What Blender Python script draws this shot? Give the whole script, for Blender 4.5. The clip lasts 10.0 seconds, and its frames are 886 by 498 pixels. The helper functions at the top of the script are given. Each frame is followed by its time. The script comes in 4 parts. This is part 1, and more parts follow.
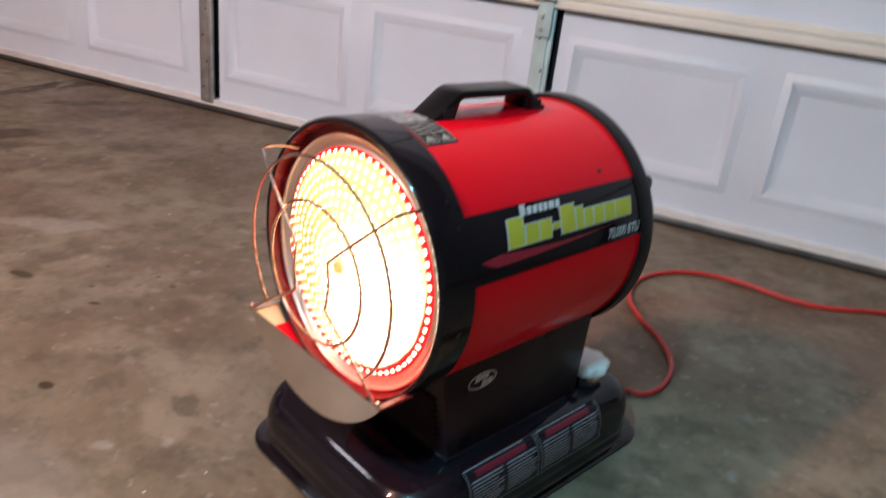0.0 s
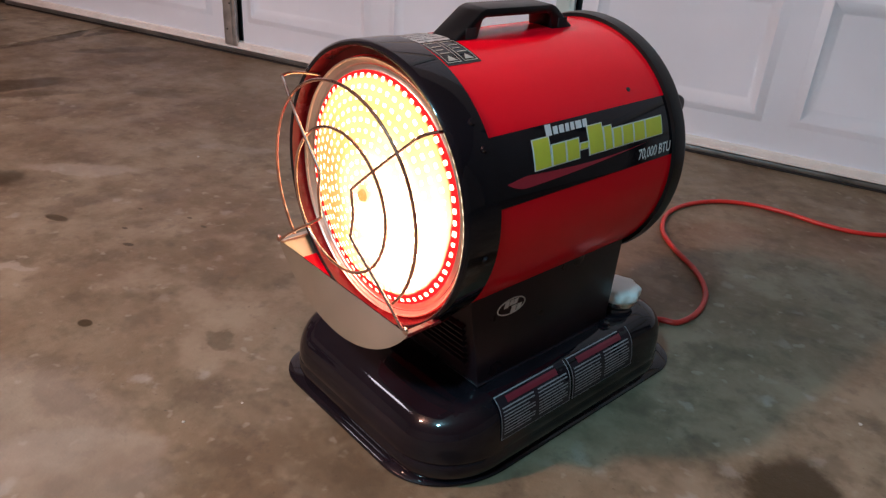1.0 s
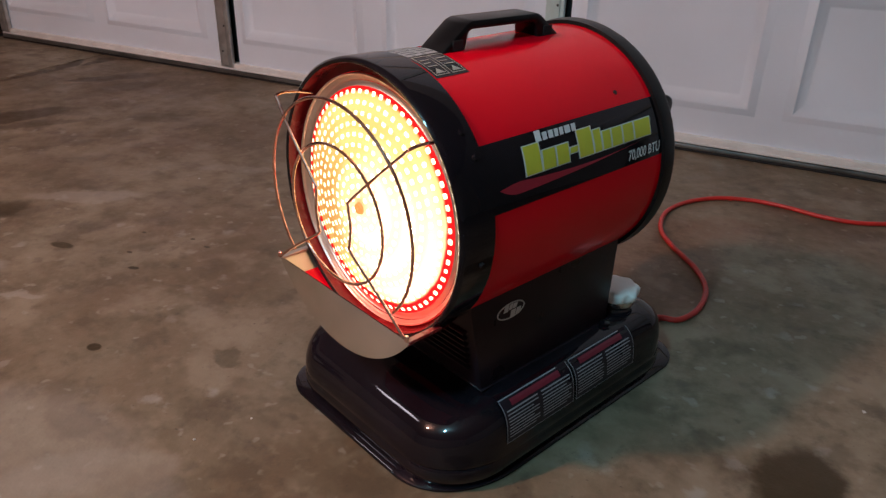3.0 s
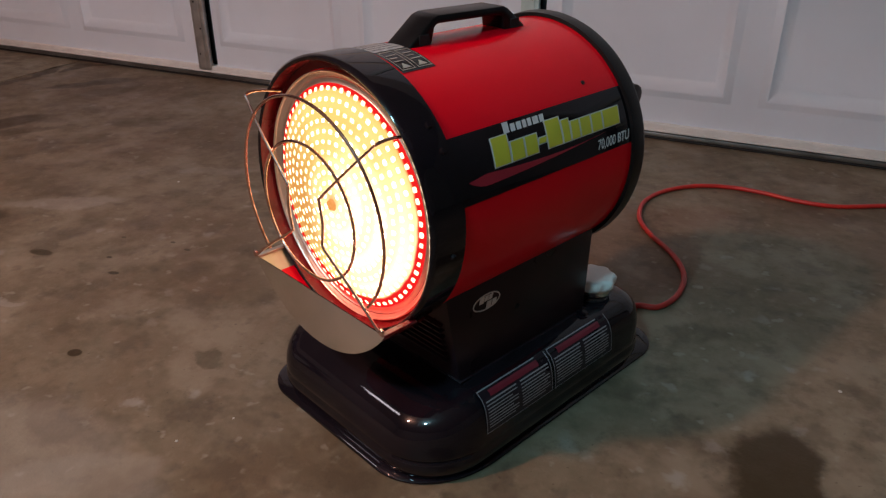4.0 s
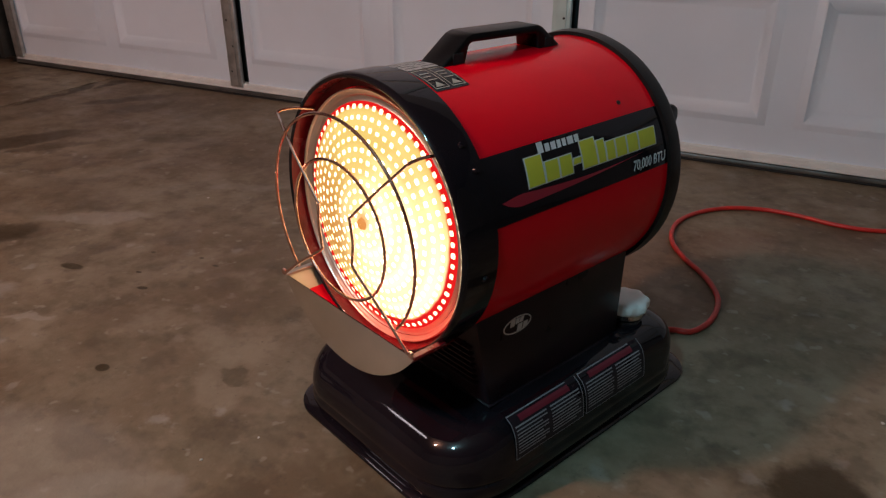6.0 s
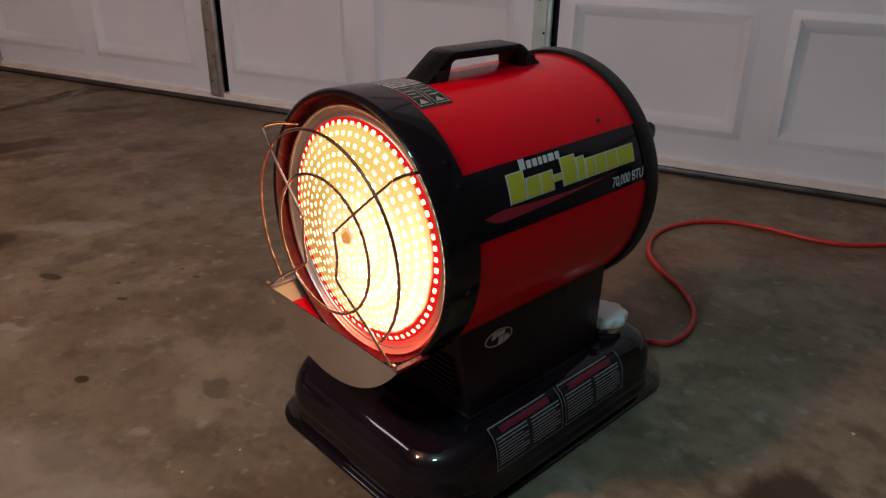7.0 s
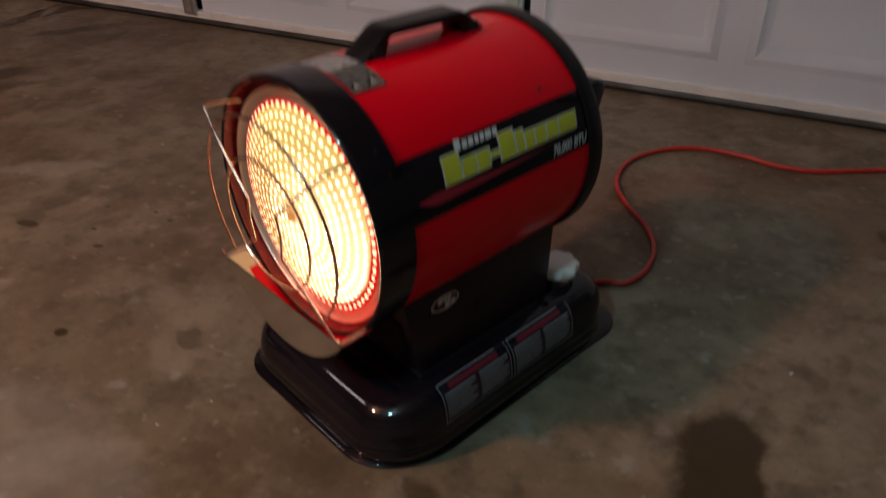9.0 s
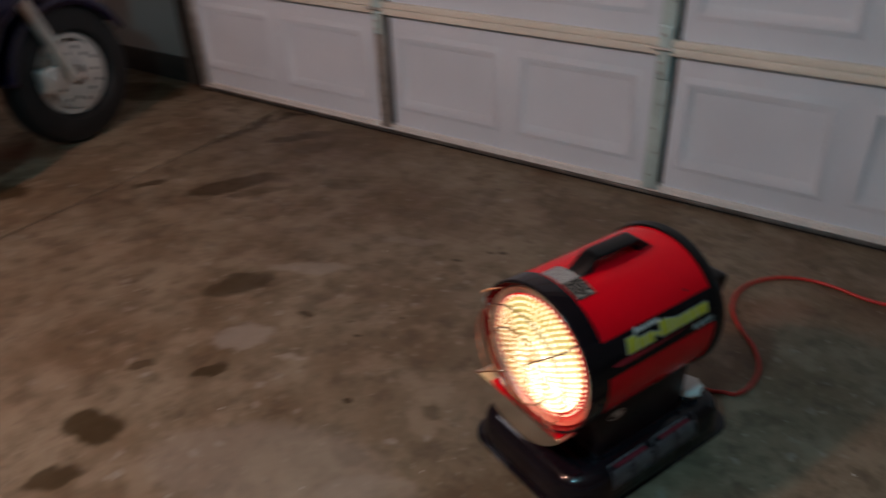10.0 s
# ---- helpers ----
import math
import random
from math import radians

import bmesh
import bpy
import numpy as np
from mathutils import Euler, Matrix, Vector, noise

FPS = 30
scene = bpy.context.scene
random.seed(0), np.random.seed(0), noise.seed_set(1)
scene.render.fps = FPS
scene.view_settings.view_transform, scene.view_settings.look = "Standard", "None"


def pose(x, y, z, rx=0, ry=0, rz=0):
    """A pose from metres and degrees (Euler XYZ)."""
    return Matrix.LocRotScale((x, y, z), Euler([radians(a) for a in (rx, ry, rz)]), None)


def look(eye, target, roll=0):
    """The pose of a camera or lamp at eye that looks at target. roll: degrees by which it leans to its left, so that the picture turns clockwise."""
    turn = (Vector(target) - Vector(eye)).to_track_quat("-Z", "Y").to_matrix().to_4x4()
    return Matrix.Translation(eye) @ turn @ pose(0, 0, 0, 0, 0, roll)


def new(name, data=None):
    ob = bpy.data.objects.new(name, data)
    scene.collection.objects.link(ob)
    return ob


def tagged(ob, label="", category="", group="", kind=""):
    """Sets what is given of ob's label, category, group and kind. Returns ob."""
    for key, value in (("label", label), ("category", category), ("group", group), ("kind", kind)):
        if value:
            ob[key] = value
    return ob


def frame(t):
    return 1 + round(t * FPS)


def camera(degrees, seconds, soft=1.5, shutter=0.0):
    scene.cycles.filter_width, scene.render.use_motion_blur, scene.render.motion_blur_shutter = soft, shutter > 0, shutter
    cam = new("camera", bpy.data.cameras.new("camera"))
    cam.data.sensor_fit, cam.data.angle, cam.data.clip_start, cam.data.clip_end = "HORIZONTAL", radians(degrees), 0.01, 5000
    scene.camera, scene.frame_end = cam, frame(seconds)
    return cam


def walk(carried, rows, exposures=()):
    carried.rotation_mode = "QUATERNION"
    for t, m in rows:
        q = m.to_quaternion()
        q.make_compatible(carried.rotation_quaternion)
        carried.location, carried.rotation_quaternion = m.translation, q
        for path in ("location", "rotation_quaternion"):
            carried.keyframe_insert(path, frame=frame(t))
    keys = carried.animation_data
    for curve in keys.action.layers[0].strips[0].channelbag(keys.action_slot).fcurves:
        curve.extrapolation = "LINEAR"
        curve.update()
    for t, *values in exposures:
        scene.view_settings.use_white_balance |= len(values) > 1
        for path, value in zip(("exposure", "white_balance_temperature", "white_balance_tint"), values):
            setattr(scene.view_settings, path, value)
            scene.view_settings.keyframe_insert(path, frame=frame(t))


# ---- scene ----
cam = camera(61.33, 10.0, soft=1.3, shutter=0.5)
PATH = [
    (0, (0.3109, -1.1720, 0.7158), (-0.0457, -0.3269, 0.3174), 6.71),
    (0.5, (0.3195, -1.1736, 0.6846), (-0.0738, -0.3764, 0.2267), 3.06),
    (1, (0.3197, -1.1677, 0.6920), (-0.0565, -0.3680, 0.2241), 4.30),
    (1.5, (0.3329, -1.1688, 0.6916), (-0.0452, -0.3772, 0.2116), 2.04),
    (2, (0.3291, -1.1703, 0.6943), (-0.0720, -0.3867, 0.2198), 1.95),
    (3.3, (0.3402, -1.1784, 0.6987), (-0.0349, -0.3684, 0.2479), 1.20),
    (3.5, (0.3512, -1.1748, 0.6993), (-0.0137, -0.3598, 0.2491), 1.27),
    (4, (0.3544, -1.1763, 0.6963), (-0.0181, -0.3696, 0.2376), 0.04),
    (4.5, (0.3577, -1.1796, 0.6979), (-0.0221, -0.3745, 0.2422), -0.36),
    (5, (0.3582, -1.1779, 0.6947), (-0.0287, -0.3777, 0.2365), -0.82),
    (5.5, (0.3470, -1.1698, 0.6884), (-0.0511, -0.3795, 0.2228), -0.59),
    (5.7, (0.3425, -1.1664, 0.6924), (-0.0635, -0.3622, 0.2584), -0.18),
    (6.8, (0.3413, -1.1668, 0.6933), (-0.0568, -0.3697, 0.2392), 0.71),
    (7, (0.3412, -1.1767, 0.7037), (-0.0423, -0.3575, 0.2774), 0.94),
    (7.5, (0.3432, -1.1758, 0.7044), (-0.0402, -0.3591, 0.2731), 1.33),
    (8, (0.3373, -1.1641, 0.6683), (-0.0636, -0.3767, 0.2002), -0.07),
    (8.5, (0.3509, -1.1635, 0.6742), (-0.0232, -0.3581, 0.2142), 1.20),
    (8.8, (0.3845, -1.1521, 0.7031), (0.0320, -0.3544, 0.2138), 0.47),
    (9, (0.3960, -1.1284, 0.8026), (0.0400, -0.3746, 0.2503), -0.28),
    (9.1, (0.3959, -1.1361, 0.8704), (0.0544, -0.3803, 0.3118), 0.70),
    (9.2, (0.4102, -1.1442, 0.9581), (0.0902, -0.3822, 0.3950), 2.44),
    (9.3, (0.4112, -1.1870, 1.0313), (0.0910, -0.4172, 0.4792), 2.63),
    (9.4, (0.3992, -1.2134, 1.0783), (0.0661, -0.4645, 0.5053), 1.83),
    (9.5, (0.4030, -1.2859, 1.1884), (0.1005, -0.5977, 0.5290), 2.32),
    (9.6, (0.4076, -1.3538, 1.2296), (0.0780, -0.6625, 0.5865), -0.95),
    (9.7, (0.4257, -1.4026, 1.2474), (0.0617, -0.6962, 0.6404), -1.96),
    (9.8, (0.4066, -1.4286, 1.2806), (0.0176, -0.7323, 0.6774), -1.72),
    (9.9, (0.4160, -1.4802, 1.2993), (-0.0238, -0.7698, 0.7499), -2.68),
    (10, (0.4255, -1.5548, 1.3150), (-0.0582, -0.8529, 0.7922), -2.12),
]
EXPOSURES = [(0, 1.06, 6150, 21), (0.6, 0.92, 6300, 25), (2, 0.64, 6450, 26), (3.5, 0.24, 6600, 27), (4.5, 0.12, 6750, 27), (7.5, -0.20, 7100, 27), (8.6, -0.34, 7700, 31), (9.5, -0.31, 6750, 27), (10, -0.31, 6450, 21)]
walk(cam, [(t, look(eye, target, roll)) for t, eye, target, roll in PATH], EXPOSURES)

# ---- world and lamps ----
world = bpy.data.worlds.new("world")
scene.world = world
world.use_nodes = True
world.node_tree.nodes["Background"].inputs[0].default_value = (0.02, 0.025, 0.04, 1)
world.node_tree.nodes["Background"].inputs[1].default_value = 0.3

DOOR_Y = 0.94
CEIL = 2.5
AZ = radians(-21.5)
HEATER = Matrix.Translation((-0.0194, -0.3524, 0)) @ Matrix.Rotation(AZ, 4, "Z")


def tube_lamp(x, y, z, length, power, colour, turn=0.0):
    data = bpy.data.lights.new("tube_light", "AREA")
    data.shape, data.size, data.size_y, data.energy, data.color = "RECTANGLE", length, 0.30, power, colour
    ob = new("tube_light", data)
    ob.matrix_world = Matrix.Translation((x, y, z)) @ Matrix.Rotation(turn, 4, "Z")
    return ob


def bulb_lamp(x, y, z, power, colour):
    data = bpy.data.lights.new("bulb_light", "POINT")
    data.energy, data.color, data.shadow_soft_size = power, colour, 0.09
    ob = new("bulb_light", data)
    ob.location = (x, y, z)
    return ob


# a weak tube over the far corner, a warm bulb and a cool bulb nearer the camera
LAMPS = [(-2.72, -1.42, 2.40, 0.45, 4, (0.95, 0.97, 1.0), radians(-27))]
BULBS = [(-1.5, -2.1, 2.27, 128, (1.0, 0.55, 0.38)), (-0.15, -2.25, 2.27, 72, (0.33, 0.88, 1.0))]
for lamp in LAMPS:
    tube_lamp(*lamp)
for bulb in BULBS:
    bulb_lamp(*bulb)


# ---- materials ----
def material(name, base, rough=0.5, metal=0.0, spread=0.15, scale=20.0, fine=200.0, bump=0.1, coat=0.0, rough_var=0.1, second=None, dist=0.002, spec=0.5):
    m = bpy.data.materials.new(name)
    m.use_nodes = True
    nt = m.node_tree
    b = nt.nodes["Principled BSDF"]
    co = nt.nodes.new("ShaderNodeTexCoord")
    n1 = nt.nodes.new("ShaderNodeTexNoise")
    n1.inputs["Scale"].default_value, n1.inputs["Detail"].default_value = scale, 6
    n2 = nt.nodes.new("ShaderNodeTexNoise")
    n2.inputs["Scale"].default_value, n2.inputs["Detail"].default_value = fine, 3
    nt.links.new(co.outputs["Object"], n1.inputs["Vector"])
    nt.links.new(co.outputs["Object"], n2.inputs["Vector"])
    mix = nt.nodes.new("ShaderNodeMix")
    mix.data_type = "RGBA"
    dark = second or [c * (1 - spread) for c in base]
    lite = [min(1, c * (1 + spread)) for c in base] if not second else base
    mix.inputs[6].default_value, mix.inputs[7].default_value = (*dark, 1), (*lite, 1)
    ramp = nt.nodes.new("ShaderNodeMapRange")
    ramp.inputs[1].default_value, ramp.inputs[2].default_value = 0.3, 0.7
    nt.links.new(n1.outputs[0], ramp.inputs[0])
    nt.links.new(ramp.outputs[0], mix.inputs[0])
    nt.links.new(mix.outputs[2], b.inputs["Base Color"])
    rr = nt.nodes.new("ShaderNodeMapRange")
    rr.inputs[3].default_value, rr.inputs[4].default_value = max(0.02, rough - rough_var), min(1, rough + rough_var)
    nt.links.new(n1.outputs[0], rr.inputs[0])
    nt.links.new(rr.outputs[0], b.inputs["Roughness"])
    b.inputs["Metallic"].default_value = metal
    b.inputs["Specular IOR Level"].default_value = spec
    b.inputs["Coat Weight"].default_value = coat
    b.inputs["Coat Roughness"].default_value = 0.08
    if bump:
        bp = nt.nodes.new("ShaderNodeBump")
        bp.inputs["Strength"].default_value, bp.inputs["Distance"].default_value = bump, dist
        nt.links.new(n2.outputs[0], bp.inputs["Height"])
        nt.links.new(bp.outputs[0], b.inputs["Normal"])
    return m


RED = material("red_enamel", (0.93, 0.004, 0.014), 0.22, spread=0.04, scale=5, fine=40, bump=0.008, coat=0.0, rough_var=0.04, spec=0.22)
BLACK = material("black_gloss_enamel", (0.010, 0.007, 0.010), 0.045, spread=0.3, scale=14, fine=160, bump=0.010, coat=0.0, rough_var=0.012, spec=0.36)
BLACKSATIN = material("black_satin_paint", (0.023, 0.013, 0.019), 0.30, spread=0.3, scale=18, fine=400, bump=0.06, spec=0.22)
PLASTIC = material("black_plastic", (0.005, 0.005, 0.006), 0.33, spread=0.3, scale=30, fine=500, bump=0.08, spec=0.26)
# dark red base colour stands in for the emitter's glow on nearby metal
DARKRED = material("dark_red_glow_tint", (0.20, 0.008, 0.010), 0.25, spread=0.3, scale=30, fine=120, bump=0.02)
STEEL = material("polished_steel", (0.88, 0.85, 0.83), 0.16, metal=1.0, spread=0.1, scale=15, fine=120, bump=0.02)
CHROME = material("heat_tinted_steel", (0.58, 0.51, 0.45), 0.38, metal=1.0, spread=0.15, scale=12, fine=80, bump=0.04)
# chrome wire whose reddish base colour carries the emitter's glow
WIRE = material("red_glow_tinted_wire", (0.84, 0.50, 0.42), 0.20, metal=1.0, spread=0.2, scale=60, fine=200, bump=0.02)
GALV = material("galvanised_steel", (0.52, 0.52, 0.50), 0.45, metal=0.8, spread=0.2, scale=25, fine=60, bump=0.03)
RETAINER = material("dull_aluminium", (0.30, 0.31, 0.31), 0.32, metal=0.9, spread=0.35, scale=9, fine=50, bump=0.04)
TRACK = material("dull_dark_steel", (0.07, 0.065, 0.06), 0.5, metal=0.5, spread=0.3, scale=25, fine=60, bump=0.05)
STILEPAINT = material("grey_green_painted_steel", (0.50, 0.66, 0.66), 0.45, metal=0.2, spread=0.12, scale=15, fine=60, bump=0.05)
DOORWHITE = material("white_door_enamel", (0.66, 0.74, 0.83), 0.40, spread=0.05, scale=3, fine=260, bump=0.12, dist=0.001)
DOORRAIL = material("cream_door_rail", (0.76, 0.74, 0.66), 0.42, spread=0.06, scale=5, fine=200, bump=0.05)
SEAL = material("white_vinyl_seal", (0.70, 0.70, 0.68), 0.4, spread=0.08, scale=14, fine=90, bump=0.08)
# near-black for rubber and the joint, and for painted shade in gaps and holes
DARK = material("gap_shade_and_black_rubber", (0.012, 0.012, 0.013), 0.8, spread=0.2, scale=10, fine=50, bump=0.1)
WALL = material("painted_plasterboard", (0.34, 0.33, 0.31), 0.8, spread=0.06, scale=2, fine=150, bump=0.2)
SKIRTING = material("dark_baseboard_paint", (0.030, 0.025, 0.022), 0.6, spread=0.3, scale=12, fine=90, bump=0.15)
# grey picked for an unseen ceiling, to hold down bounced light
CEILM = material("bounce_grey_ceiling", (0.28, 0.27, 0.26), 0.85, spread=0.05, scale=3, fine=120, bump=0.2)
CAPW = material("white_plastic_cap", (0.92, 0.92, 0.92), 0.35, spread=0.05, scale=30, fine=300, bump=0.05)
CORD = material("orange_red_rubber_cord", (0.58, 0.028, 0.02), 0.38, spread=0.15, scale=40, fine=300, bump=0.1)
YELLOW = material("yellow_decal_ink", (0.72, 0.62, 0.05), 0.35, spread=0.04, scale=40, fine=300, bump=0.0)
WHITEINK = material("white_decal_ink", (0.72, 0.71, 0.72), 0.4, spread=0.05, scale=40, fine=300, bump=0.0)
DIMINK = material("grey_label_ink", (0.34, 0.33, 0.36), 0.45, spread=0.15, scale=60, fine=300, bump=0.0)
STICKERINK = material("worn_grey_sticker_ink", (0.45, 0.42, 0.36), 0.5, spread=0.3, scale=80, fine=300, bump=0.0)
STICKERPALE = material("pale_sticker_print_and_glare", (0.46, 0.45, 0.44), 0.30, spread=0.25, scale=160, fine=400, bump=0.0)
REDINK = material("red_label_ink", (0.24, 0.014, 0.032), 0.4, spread=0.1, scale=60, fine=300, bump=0.0)
SWOOSH = material("dark_red_decal_ink", (0.44, 0.018, 0.035), 0.3, spread=0.1, scale=30, fine=300, bump=0.0)
TYRE = material("black_tyre_rubber", (0.010, 0.010, 0.011), 0.6, spread=0.3, scale=20, fine=200, bump=0.3)
BLUE = material("dark_blue_metallic_paint", (0.004, 0.005, 0.045), 0.2, metal=0.2, spread=0.2, scale=8, fine=300, bump=0.02, coat=0.6)
ALLOY = material("cast_alloy", (0.78, 0.76, 0.72), 0.35, metal=0.6, spread=0.15, scale=20, fine=90, bump=0.04)
CHIP = material("pale_concrete_chip", (0.62, 0.60, 0.56), 0.7, spread=0.1, scale=60, fine=200, bump=0.2)
LAMPWHITE = material("white_lamp_housing", (0.75, 0.75, 0.74), 0.5, spread=0.04, scale=10, fine=80, bump=0.02)


def glow(name, cool, hot, rim, s_cool, s_hot, s_rim, radius, side=None):
    """Hot metal disc: hottest off-centre over the flame, in faint rings, and red at its rim."""
    m = bpy.data.materials.new(name)
    m.use_nodes = True
    nt = m.node_tree
    nt.nodes.clear()
    lk = nt.links.new
    out = nt.nodes.new("ShaderNodeOutputMaterial")
    em = nt.nodes.new("ShaderNodeEmission")
    co = nt.nodes.new("ShaderNodeTexCoord")

    def distance(x, z):
        mp = nt.nodes.new("ShaderNodeMapping")
        mp.inputs["Location"].default_value = (-x, 0, -z)
        mp.inputs["Scale"].default_value = (1, 0, 1)
        ln = nt.nodes.new("ShaderNodeVectorMath")
        ln.operation = "LENGTH"
        lk(co.outputs["Object"], mp.inputs[0])
        lk(mp.outputs[0], ln.inputs[0])
        return ln.outputs["Value"]

    def wobble(sock, scale, amount):
        nz = nt.nodes.new("ShaderNodeTexNoise")
        nz.inputs["Scale"].default_value = scale
        ad = nt.nodes.new("ShaderNodeMath")
        ad.operation = "MULTIPLY_ADD"
        ad.inputs[1].default_value = amount
        off = nt.nodes.new("ShaderNodeMath")
        off.inputs[1].default_value = -amount / 2
        lk(co.outputs["Object"], nz.inputs["Vector"])
        lk(nz.outputs[0], ad.inputs[0])
        lk(sock, off.inputs[0])
        lk(off.outputs[0], ad.inputs[2])
        return ad.outputs[0]

    def ease(sock, a, b, c=0.0, d=1.0):
        mr = nt.nodes.new("ShaderNodeMapRange")
        mr.interpolation_type = "SMOOTHSTEP"
        for k, v in zip((1, 2, 3, 4), (a, b, c, d)):
            mr.inputs[k].default_value = v
        lk(sock, mr.inputs[0])
        return mr.outputs[0]

    def blend(fac, a, b):
        mix = nt.nodes.new("ShaderNodeMix")
        mix.data_type = "RGBA"
        lk(fac, mix.inputs[0])
        for sock, v in ((mix.inputs[6], a), (mix.inputs[7], b)):
            if isinstance(v, tuple):
                sock.default_value = v
            else:
                lk(v, sock)
        return mix.outputs[2]

    def times(colour, k):
        return (*[c * k for c in colour], 1)

    r = distance(0, 0.355)
    flame = ease(wobble(distance(0.052, 0.318), 22, 0.05), 0.035, 0.135, 1, 0)
    col = blend(flame, times(cool, s_cool), times(hot, s_hot))
    ring = nt.nodes.new("ShaderNodeMath")
    ring.operation = "SINE"
    turn = nt.nodes.new("ShaderNodeMath")
    turn.operation = "MULTIPLY"
    turn.inputs[1].default_value = 2 * math.pi / 0.034
    lk(r, turn.inputs[0])
    lk(turn.outputs[0], ring.inputs[0])
    band = ease(ring.outputs[0], -0.6, 0.8, 0.30, 0.0)
    col = blend(band, col, times((cool[0] * 0.95, cool[1] * 0.86, cool[2] * 0.55), s_cool * 0.8))
    if side:
        far = ease(wobble(distance(-0.115, 0.330), 26, 0.06), 0.045, 0.125, 0.75, 0)
        col = blend(far, col, times(side, s_cool * 0.62))
    col = blend(ease(wobble(r, 30, 0.012), 0.0, 0.022, 0.85, 0), col, times((1.0, 0.50, 0.12), s_cool * 0.85))
    col = blend(ease(wobble(r, 40, 0.005), radius - 0.002, radius + 0.002), col, times(rim, s_rim))
    lk(col, em.inputs[0])
    lk(em.outputs[0], out.inputs[0])
    return m


HOT = glow("glowing_emitter_steel", (1.0, 0.79, 0.24), (1.0, 0.86, 0.46), (1.0, 0.022, 0.018), 0.95, 1.9, 0.80, 0.1236, (1.0, 0.36, 0.07))
HOLE = glow("glowing_perforation", (1.0, 0.84, 0.52), (1.0, 0.86, 0.58), (1.0, 0.66, 0.38), 3.2, 7.5, 3.0, 0.1236)


def emission(name, colour, strength):
    m = bpy.data.materials.new(name)
    m.use_nodes = True
    b = m.node_tree.nodes["Principled BSDF"]
    b.inputs["Base Color"].default_value = (0.03, 0.02, 0.02, 1)
    b.inputs["Emission Color"].default_value = (*colour, 1)
    b.inputs["Emission Strength"].default_value = strength
    return m


def red_glow_ring():
    """Tinted steel with red emission low down: the edge's heat, the ring's reflected glow."""
    m = material("reflector_steel_red_glow", (0.82, 0.73, 0.65), 0.36, metal=1.0, spread=0.15, scale=12, fine=80, bump=0.04)
    nt = m.node_tree
    b = nt.nodes["Principled BSDF"]
    co = nt.nodes.new("ShaderNodeTexCoord")
    ds = nt.nodes.new("ShaderNodeVectorMath")
    ds.operation = "DISTANCE"
    ds.inputs[1].default_value = (0.045, -0.160, 0.215)
    mr = nt.nodes.new("ShaderNodeMapRange")
    mr.interpolation_type = "SMOOTHSTEP"
    for k, v in zip((1, 2, 3, 4), (0.05, 0.17, 0.50, 0.0)):
        mr.inputs[k].default_value = v
    nt.links.new(co.outputs["Object"], ds.inputs[0])
    nt.links.new(ds.outputs["Value"], mr.inputs[0])
    nt.links.new(mr.outputs[0], b.inputs["Emission Strength"])
    b.inputs["Emission Color"].default_value = (1.0, 0.03, 0.018, 1)
    return m


RINGSTEEL = red_glow_ring()
TIP = emission("dull_orange_hot_steel", (1.0, 0.42, 0.09), 0.75)
TUBEGLOW = emission("lit_fluorescent_tube", (1.0, 0.95, 0.88), 9.0)

# Dark marks on the concrete, mostly oil and dirt: x, y, half width, half depth, turn, darkness
BLOTS = [(0.450, -0.390, 0.070, 0.155, 0.1, 0.97), (-1.79, 0.19, 0.19, 0.065, 1.05, 0.85), (-1.235, -0.295, 0.12, 0.065, 1.03, 0.8),
         (-0.988, -0.625, 0.05, 0.030, 1.0, 0.9), (-1.174, -0.717, 0.035, 0.02, 0.9, 0.7), (-1.085, -0.935, 0.09, 0.055, 0.2, 0.9), (-1.01, -1.08, 0.06, 0.04, 0.8, 0.85),
         (-1.87, 0.70, 0.13, 0.045, 0.9, 0.75), (-2.09, 0.03, 0.07, 0.025, 1.0, 0.8), (0.11, -0.615, 0.04, 0.07, 0.2, 0.75), (-0.741, -0.307, 0.012, 0.006, 0.2, 0.95),
         (-0.594, -0.528, 0.013, 0.010, 0.0, 0.97), (-0.798, -0.263, 0.007, 0.004, 0.0, 0.9), (-0.84, -0.184, 0.006, 0.004, 0.0, 0.8), (-0.73, -0.159, 0.006, 0.004, 0.0, 0.8), (-0.68, -0.173, 0.008, 0.004, 0.0, 0.9),
         (-0.939, -0.305, 0.028, 0.012, 0.1, 0.85), (-0.393, -0.447, 0.035, 0.022, 0.1, 0.5), (-1.39, 0.42, 0.10, 0.05, 0.3, 0.45), (-1.65, 0.2, 0.12, 0.03, 0.9, 0.5),
         # the wide mark at x -3.05 darkens the floor along the wall
         (-2.16, 0.56, 0.020, 0.11, -0.1, 0.9), (-2.17, 0.74, 0.031, 0.08, 0.3, 0.9), (-2.12, 0.86, 0.033, 0.05, 0.0, 0.85), (-1.75, 0.62, 0.05, 0.10, -0.6, 0.5), (-2.55, -0.33, 0.12, 0.07, 0.4, 0.9), (-3.05, 0.74, 0.26, 0.13, 0.2, 0.8), (-1.90, 0.66, 0.13, 0.035, 0.8, 0.8), (-2.15, 0.70, 0.016, 0.07, 0.0, 0.95), (-2.12, 0.82, 0.014, 0.06, -0.2, 0.9), (-2.08, 0.90, 0.06, 0.012, 0.5, 0.95),
         (-0.605, 0.289, 0.016, 0.010, 0.4, 0.9), (-0.64, 0.27, 0.012, 0.008, 0.1, 0.85), (-0.714, 0.174, 0.018, 0.008, 0.2, 0.8), (0.687, 0.388, 0.05, 0.03, 0.7, 0.75)]
